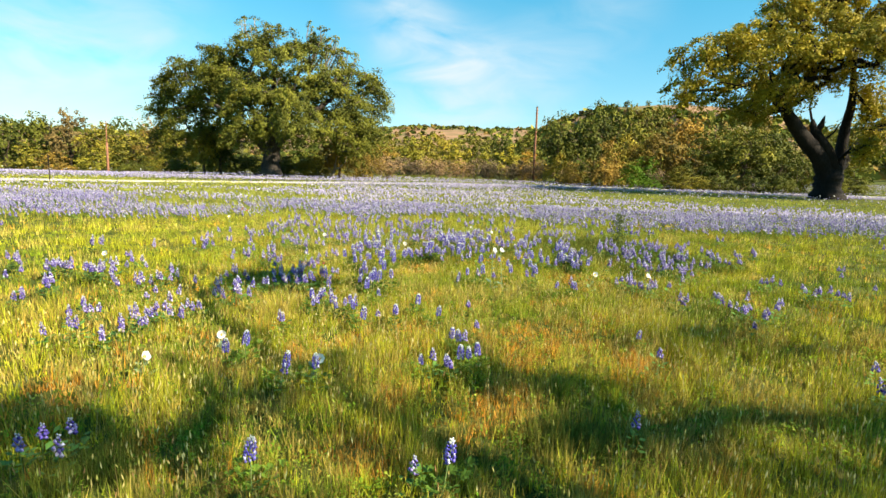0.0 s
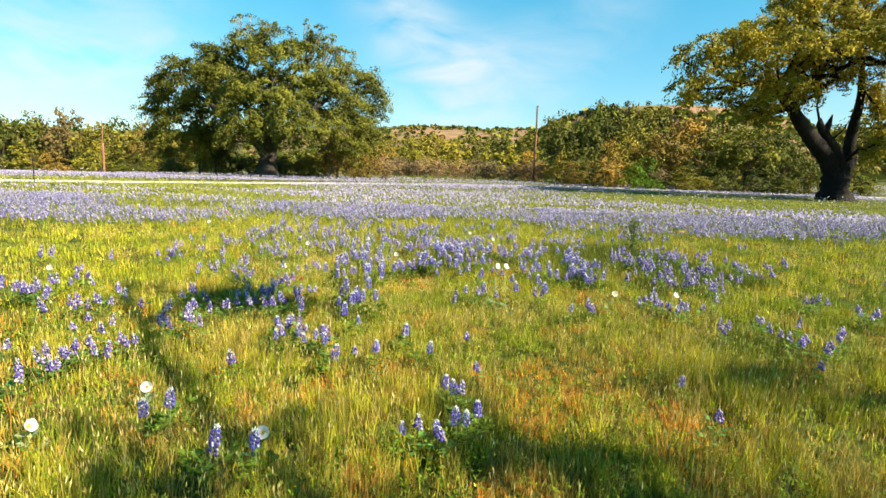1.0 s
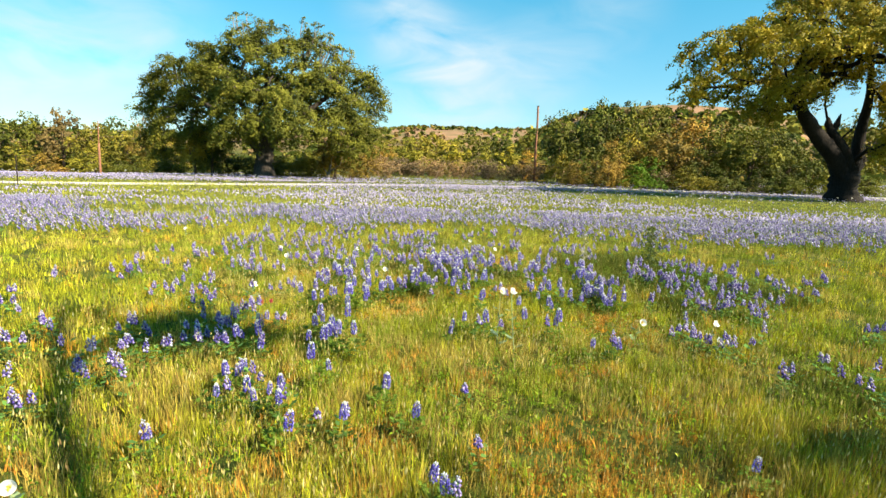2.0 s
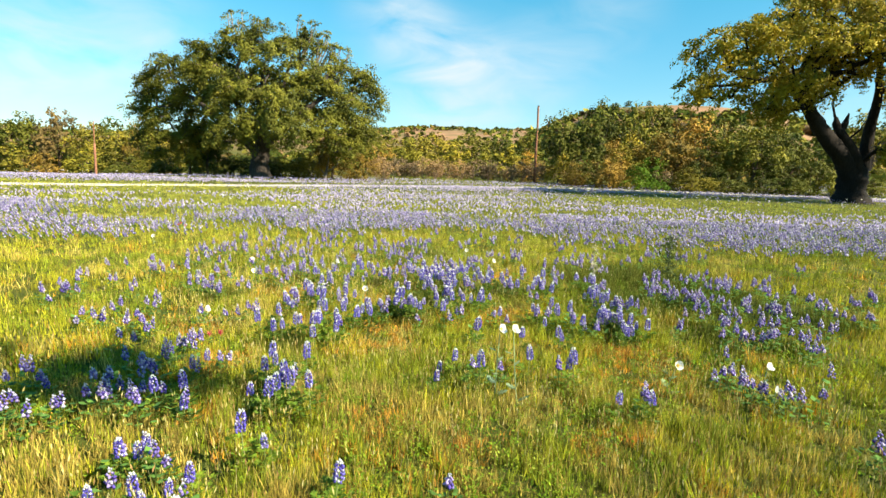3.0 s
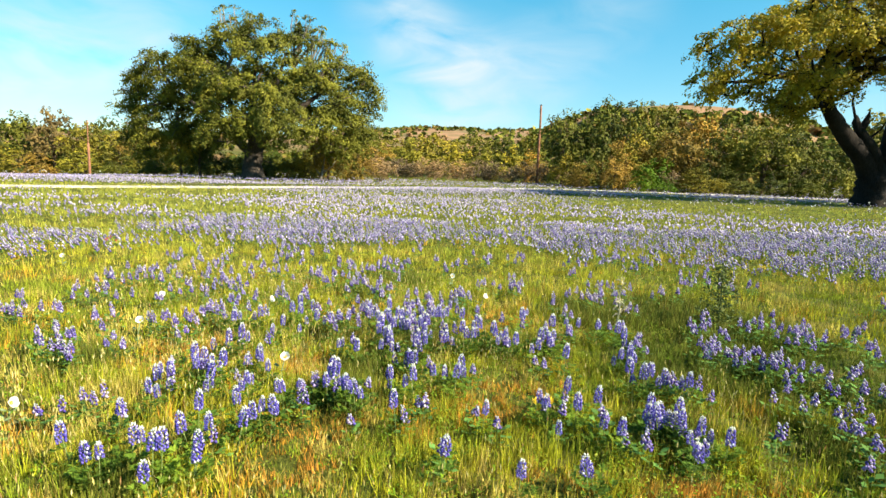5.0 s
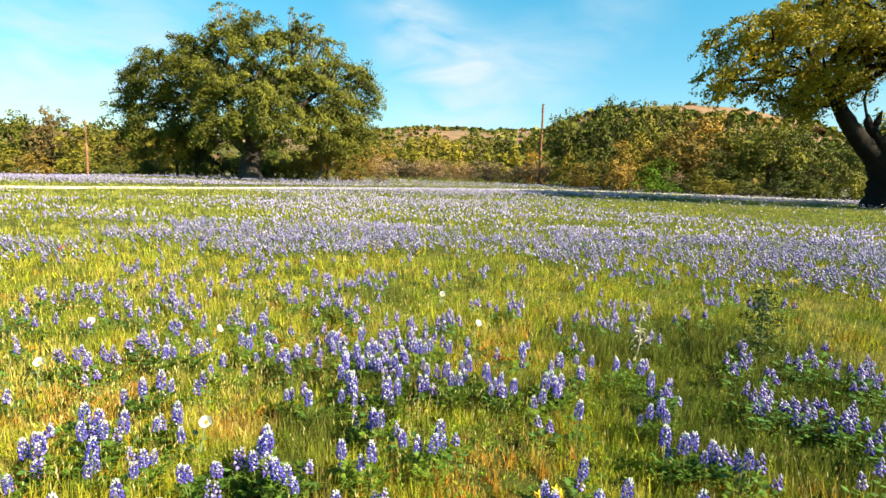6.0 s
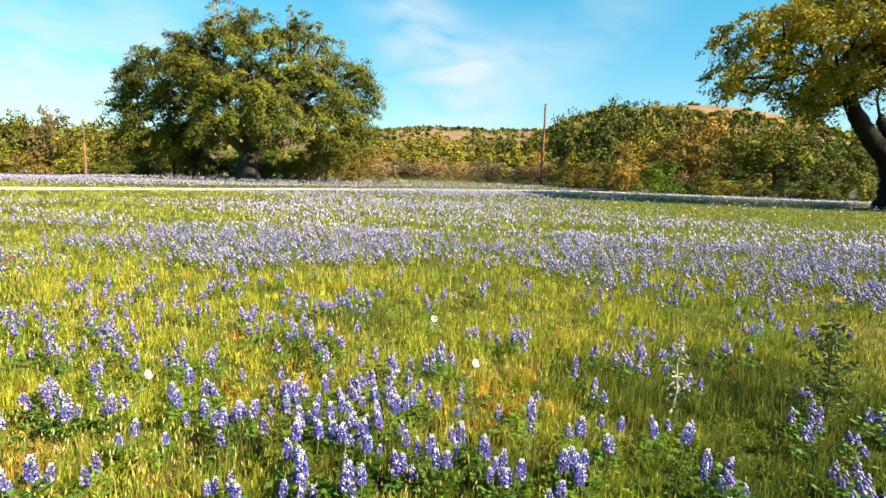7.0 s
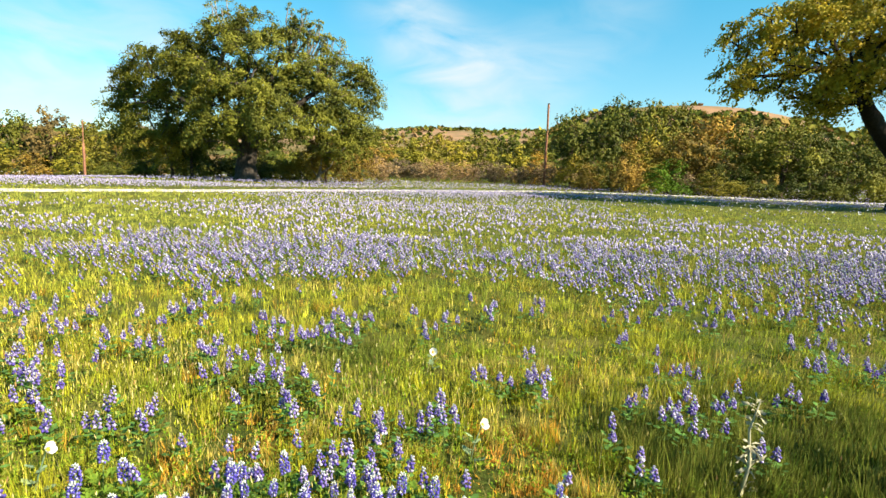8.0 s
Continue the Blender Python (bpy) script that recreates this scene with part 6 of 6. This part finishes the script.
def build_field_of_blooms(rest):
    rng = np.random.RandomState(55)
    many_blooms("bluebonnet_tufts", "blue-violet bluebonnets in loose tufts through the grass", rest[:, 0], rest[:, 1], rng, 18, 12, 0.92, 0.155)
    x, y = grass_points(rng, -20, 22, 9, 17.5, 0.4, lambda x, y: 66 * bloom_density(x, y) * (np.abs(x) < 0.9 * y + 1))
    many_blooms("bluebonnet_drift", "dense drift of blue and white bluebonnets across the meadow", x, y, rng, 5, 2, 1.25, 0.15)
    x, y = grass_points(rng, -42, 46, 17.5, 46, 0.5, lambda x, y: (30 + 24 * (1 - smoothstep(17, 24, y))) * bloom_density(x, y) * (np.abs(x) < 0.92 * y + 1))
    many_blooms("bluebonnet_field", "violet sweep of far-meadow bluebonnets with haze mixed into their colour", x, y, rng, 1, 0, 1.12, 0.13)
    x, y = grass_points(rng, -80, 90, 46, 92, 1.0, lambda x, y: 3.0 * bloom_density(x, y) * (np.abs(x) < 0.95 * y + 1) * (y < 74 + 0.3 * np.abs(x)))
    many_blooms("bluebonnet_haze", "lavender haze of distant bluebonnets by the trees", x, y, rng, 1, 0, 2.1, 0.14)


build_field_of_blooms(build_lupines())


# ---- white prickly poppies ----
def poppy_pattern(seed, h):
    rng = np.random.RandomState(seed)
    root = new("prickly_poppy")
    tagged(root, "white prickly poppy with crinkled petals on a pale stem", "flower", "white poppies")
    stem = Pile()
    lx, ly = rng.uniform(-0.05, 0.05, 2)
    tube(stem, [(0, 0, -0.01), (lx * 0.3, ly * 0.3, h * 0.5), (lx, ly, h)], [0.004, 0.0035, 0.003], 6)
    part("stem", stem.mesh("stem", M_POPPY_LEAF), root)
    face = Matrix.Rotation(radians(rng.uniform(40, 65)), 3, "Z") @ Matrix.Rotation(radians(rng.uniform(45, 65)), 3, "X")  # the flower nods to the sun
    for k in range(6):
        a = k * 1.047 + rng.uniform(-0.15, 0.15)
        low = k % 2
        pile, rows, cols = Pile(), 4, 5
        v = []
        for i in range(rows):
            u = i / (rows - 1)
            for j in range(cols):
                t = (j / (cols - 1) - 0.5) * (1.25 if u > 0 else 0.3)
                r = 0.005 + 0.025 * u ** 0.8
                wave = 0.004 * u * math.sin(5 * j + k * 2.1) + rng.uniform(-0.0015, 0.0015)
                p = face @ Vector((r * math.cos(a + t), r * math.sin(a + t), 0.003 * low + 0.026 * u ** 1.3 + wave))
                v.append((lx + p.x, ly + p.y, h + p.z))
        q = [[i * cols + j, i * cols + j + 1, (i + 1) * cols + j + 1, (i + 1) * cols + j] for i in range(rows - 1) for j in range(cols - 1)]
        pile.add(v, q)
        part("petal", pile.mesh("petal", M_POPPY, True), root)
    eye = Pile()
    for k in range(26):
        a, r = k * 2.399, 0.0012 * math.sqrt(k) * 1.7
        q = face @ Vector((r * math.cos(a), r * math.sin(a), 0.004))
        p = np.array([lx + q.x, ly + q.y, h + q.z])
        tube(eye, [p, p + np.array(face @ Vector((r * 0.25 * math.cos(a), r * 0.25 * math.sin(a), 0.010)))], [0.0009, 0.0014], 3)
    part("stamens", eye.mesh("stamens", M_POPPY_EYE), root, "ring of yellow stamens")
    for k in range(5):
        pile = Pile()
        a = k * 2.3
        out = np.array([math.cos(a), math.sin(a), 0.35])
        sd = np.array([-math.sin(a), math.cos(a), 0])
        p = np.array([0, 0, h * (0.12 + 0.15 * k)])
        s = 0.085 - 0.01 * k
        edge = [p]
        for q, wd in ((0.2, 0.1), (0.3, 0.3), (0.42, 0.13), (0.55, 0.32), (0.68, 0.12), (0.8, 0.22), (1.0, 0.0)):
            edge.append(p + out * s * q + sd * s * wd)
        for q, wd in ((0.8, 0.22), (0.68, 0.12), (0.55, 0.32), (0.42, 0.13), (0.3, 0.3), (0.2, 0.1)):
            edge.append(p + out * s * q - sd * s * wd)
        n = len(edge)
        pile.add(edge, [[0, i, i + 1] for i in range(1, n - 1)])
        part("leaf", pile.mesh("leaf", M_POPPY_LEAF), root)
    return root


def build_poppies():
    rng = np.random.RandomState(61)
    spots = [(-1.86, 3.25), (-0.8, 3.18), (-1.58, 3.75), (0.68, 5.84), (0.55, 5.95), (1.72, 6.15), (2.28, 5.88), (2.33, 6.1), (-4.31, 6.76), (-0.61, 8.0), (-1.92, 7.36), (-1.95, 8.67), (-2.36, 9.8), (-1.2, 9.47), (0.57, 11.28), (0.82, 9.92), (-4.7, 11.7)]
    made = {h: poppy_pattern(70 + int(h * 100), h) for h in (0.15, 0.22, 0.5)}
    used = set()
    for k, (x, y) in enumerate(spots):
        h = 0.5 if k in (3, 4) else (0.15, 0.22)[k % 2]
        m = pose(x, y, float(ground_z(x, y)), rng.uniform(-10, 10), rng.uniform(-10, 10), rng.uniform(-45, 45))
        if h not in used:
            made[h].matrix_basis = m
            used.add(h)
        else:
            keep = made[h].matrix_basis.copy()
            made[h].matrix_basis = Matrix.Identity(4)
            copy_thing(made[h], m)
            made[h].matrix_basis = keep
    # many more, far off
    fx = np.concatenate([rng.uniform(8, 34, 70), rng.uniform(-30, 8, 60), rng.uniform(-36, -14, 50), rng.uniform(-9, 12, 14)])
    fy = np.concatenate([rng.uniform(26, 37, 70), rng.uniform(15, 36, 60), rng.uniform(38, 46, 50), rng.uniform(15, 24, 14)])
    n = len(fx)
    h = rng.uniform(0.26, 0.42, n)
    r = rng.uniform(0.024, 0.036, n) * (1 + fy / 70)
    z = ground_z(fx, fy)
    a0 = rng.uniform(0, 6.283, n)
    v = [np.stack([fx, fy, z + h - r * 0.3], 1)]
    for k in range(6):
        v.append(np.stack([fx + r * np.cos(a0 + k * 1.047), fy + r * np.sin(a0 + k * 1.047), z + h + r * rng.uniform(0.2, 0.8, n)], 1))
    tri = np.array([[0, k + 1, (k + 1) % 6 + 1] for k in range(6)])
    verts = np.stack(v, 1).reshape(-1, 3)
    faces = (np.arange(n)[:, None, None] * 7 + tri[None]).reshape(-1, 3)
    ob = new("far_poppies", mesh_of("far_poppies", verts, [faces], M_POPPY))
    tagged(ob, "scattered white poppies far off in the grass", "flowers", kind="stuff")


build_poppies()


# ---- single plants ----
def thistle(x, y, h):
    rng = np.random.RandomState(90)
    root = new("thistle")
    root.location = (x, y, float(ground_z(x, y)))
    tagged(root, "tall dark green bushy thistle standing above the grass", "plant")
    stem = Pile()
    tube(stem, [(0, 0, -0.02), (0.01, 0, h * 0.5), (0, 0.01, h)], [0.009, 0.007, 0.003], 6)
    part("stem", stem.mesh("stem", M_THISTLE), root)
    for k in range(34):
        u = (k + 0.5) / 34
        a = k * 2.399
        reach = 0.21 * (1 - u) ** 0.7 + 0.03
        z = 0.05 + (h - 0.06) * u
        pile, leaflets = Pile(), []
        d = np.array([math.cos(a), math.sin(a), 0])
        p0, p1 = np.array([0, 0, z]), np.array([0, 0, z + reach * 0.45]) + d * reach
        tube(pile, [p0, (p0 + p1) / 2 - np.array([0, 0, reach * 0.1]), p1], [0.004, 0.003, 0.0015], 4)
        for q in range(12):
            s = q / 11
            c = p0 + (p1 - p0) * s
            o = rng.normal(size=3)
            o /= np.linalg.norm(o)
            w = np.cross(o, rng.normal(size=3))
            w /= np.linalg.norm(w)
            l = rng.uniform(0.03, 0.06)
            up = np.cross(o, w) * l * 0.08
            leaflets.append(([c - up, c + o * l * 0.5 + w * l * 0.2 + up, c + o * l - up, c + o * l * 0.5 - w * l * 0.2 + up, c + o * l * 0.5 - up], [[0, 1, 4], [1, 2, 4], [2, 3, 4], [3, 0, 4]]))
        branch = part("branch", pile.mesh("branch", M_THISTLE), root)
        for v, f in leaflets:
            one = Pile()
            one.add(v, f)
            part("leaf", one.mesh("leaf", M_THISTLE), branch)


def dry_stalk(x, y, h):
    rng = np.random.RandomState(91)
    root = new("dry_weed")
    root.location = (x, y, float(ground_z(x, y)))
    tagged(root, "pale grey dried weed stalk with withered leaves", "plant")
    stem = Pile()
    tube(stem, [(0, 0, -0.02), (0.03, 0, h * 0.35), (0.02, 0.02, h * 0.7), (0.05, 0.01, h)], [0.009, 0.008, 0.006, 0.003], 6)
    part("stalk", stem.mesh("stalk", M_DRY), root)
    for k in range(64):
        u = rng.choice([0.08, 0.3, 0.52, 0.74, 0.9, 1.0]) + rng.uniform(-0.06, 0.04)
        a = k * 2.399
        d = np.array([math.cos(a), math.sin(a), rng.uniform(-0.5, 1.0)])
        p = np.array([0.03, 0.01, max(h * u, 0.02)])
        l = rng.uniform(0.03, 0.085) * (1.25 - 0.5 * u)
        pile = Pile()
        w = np.cross(d, rng.normal(size=3))
        w /= np.linalg.norm(w)
        curl = np.array([0, 0, -0.25 * l])
        pile.add([p, p + d * l * 0.45 + w * l * 0.13, p + d * l + curl, p + d * l * 0.55 - w * l * 0.12, p + d * l * 0.8 + curl * 1.6], [[0, 1, 2, 3]], [[1, 4, 2]])
        part("withered_leaf", pile.mesh("withered_leaf", M_DRY), root)


def disc(dx, dy, h, mat):
    """The small core that the petals stand round."""
    core = Pile()
    tube(core, [(dx, dy, h - 0.022), (dx, dy, h), (dx, dy, h + 0.012)], [0.003, 0.005, 0.002], 6)
    return core.mesh("bloom", mat)


def small_flower(name, x, y, label, petal_mat, heads, seed, h0):
    rng = np.random.RandomState(seed)
    root = new(name)
    root.location = (x, y, float(ground_z(x, y)))
    tagged(root, label, "flower")
    for k in range(heads):
        dx, dy, h = rng.uniform(-0.07, 0.07), rng.uniform(-0.07, 0.07), h0 * rng.uniform(0.8, 1.15)
        s = Pile()
        tube(s, [(dx * 0.4, dy * 0.4, -0.01), (dx * 0.8, dy * 0.8, h * 0.6), (dx, dy, h)], [0.002, 0.0018, 0.0014], 4)
        part("stem", s.mesh("stem", M_STEM), root)
        bloom = part("bloom", disc(dx, dy, h, petal_mat), root)
        for q in range(14):
            a, up = q * 2.399, (q / 14) * 0.03
            d = np.array([math.cos(a), math.sin(a), 0.7])
            w = np.array([-math.sin(a), math.cos(a), 0]) * 0.006
            c = np.array([dx, dy, h - 0.02 + up])
            p = Pile()
            p.add([c, c + d * 0.012 + w, c + d * 0.022, c + d * 0.012 - w, c + d * 0.012 - np.array([0, 0, 0.002])], [[0, 1, 4], [1, 2, 4], [2, 3, 4], [3, 0, 4]])
            part("petal", p.mesh("petal", petal_mat), bloom)


thistle(3.2, 9.8, 0.66)
dry_stalk(2.17, 9.74, 0.5)
small_flower("paintbrush", -1.55, 6.77, "small red paintbrush flower low in dry grass", M_RED, 3, 95, 0.12)
small_flower("paintbrush", -4.86, 13.05, "red paintbrush flower among bluebonnets", M_RED, 4, 96, 0.2)
small_flower("yellow_daisy", 1.06, 7.57, "small bright yellow daisies beside bluebonnets", M_YELLOW, 4, 97, 0.17)
small_flower("yellow_daisy", 5.24, 12.58, "yellow daisies at the edge of the drift", M_YELLOW, 5, 98, 0.22)
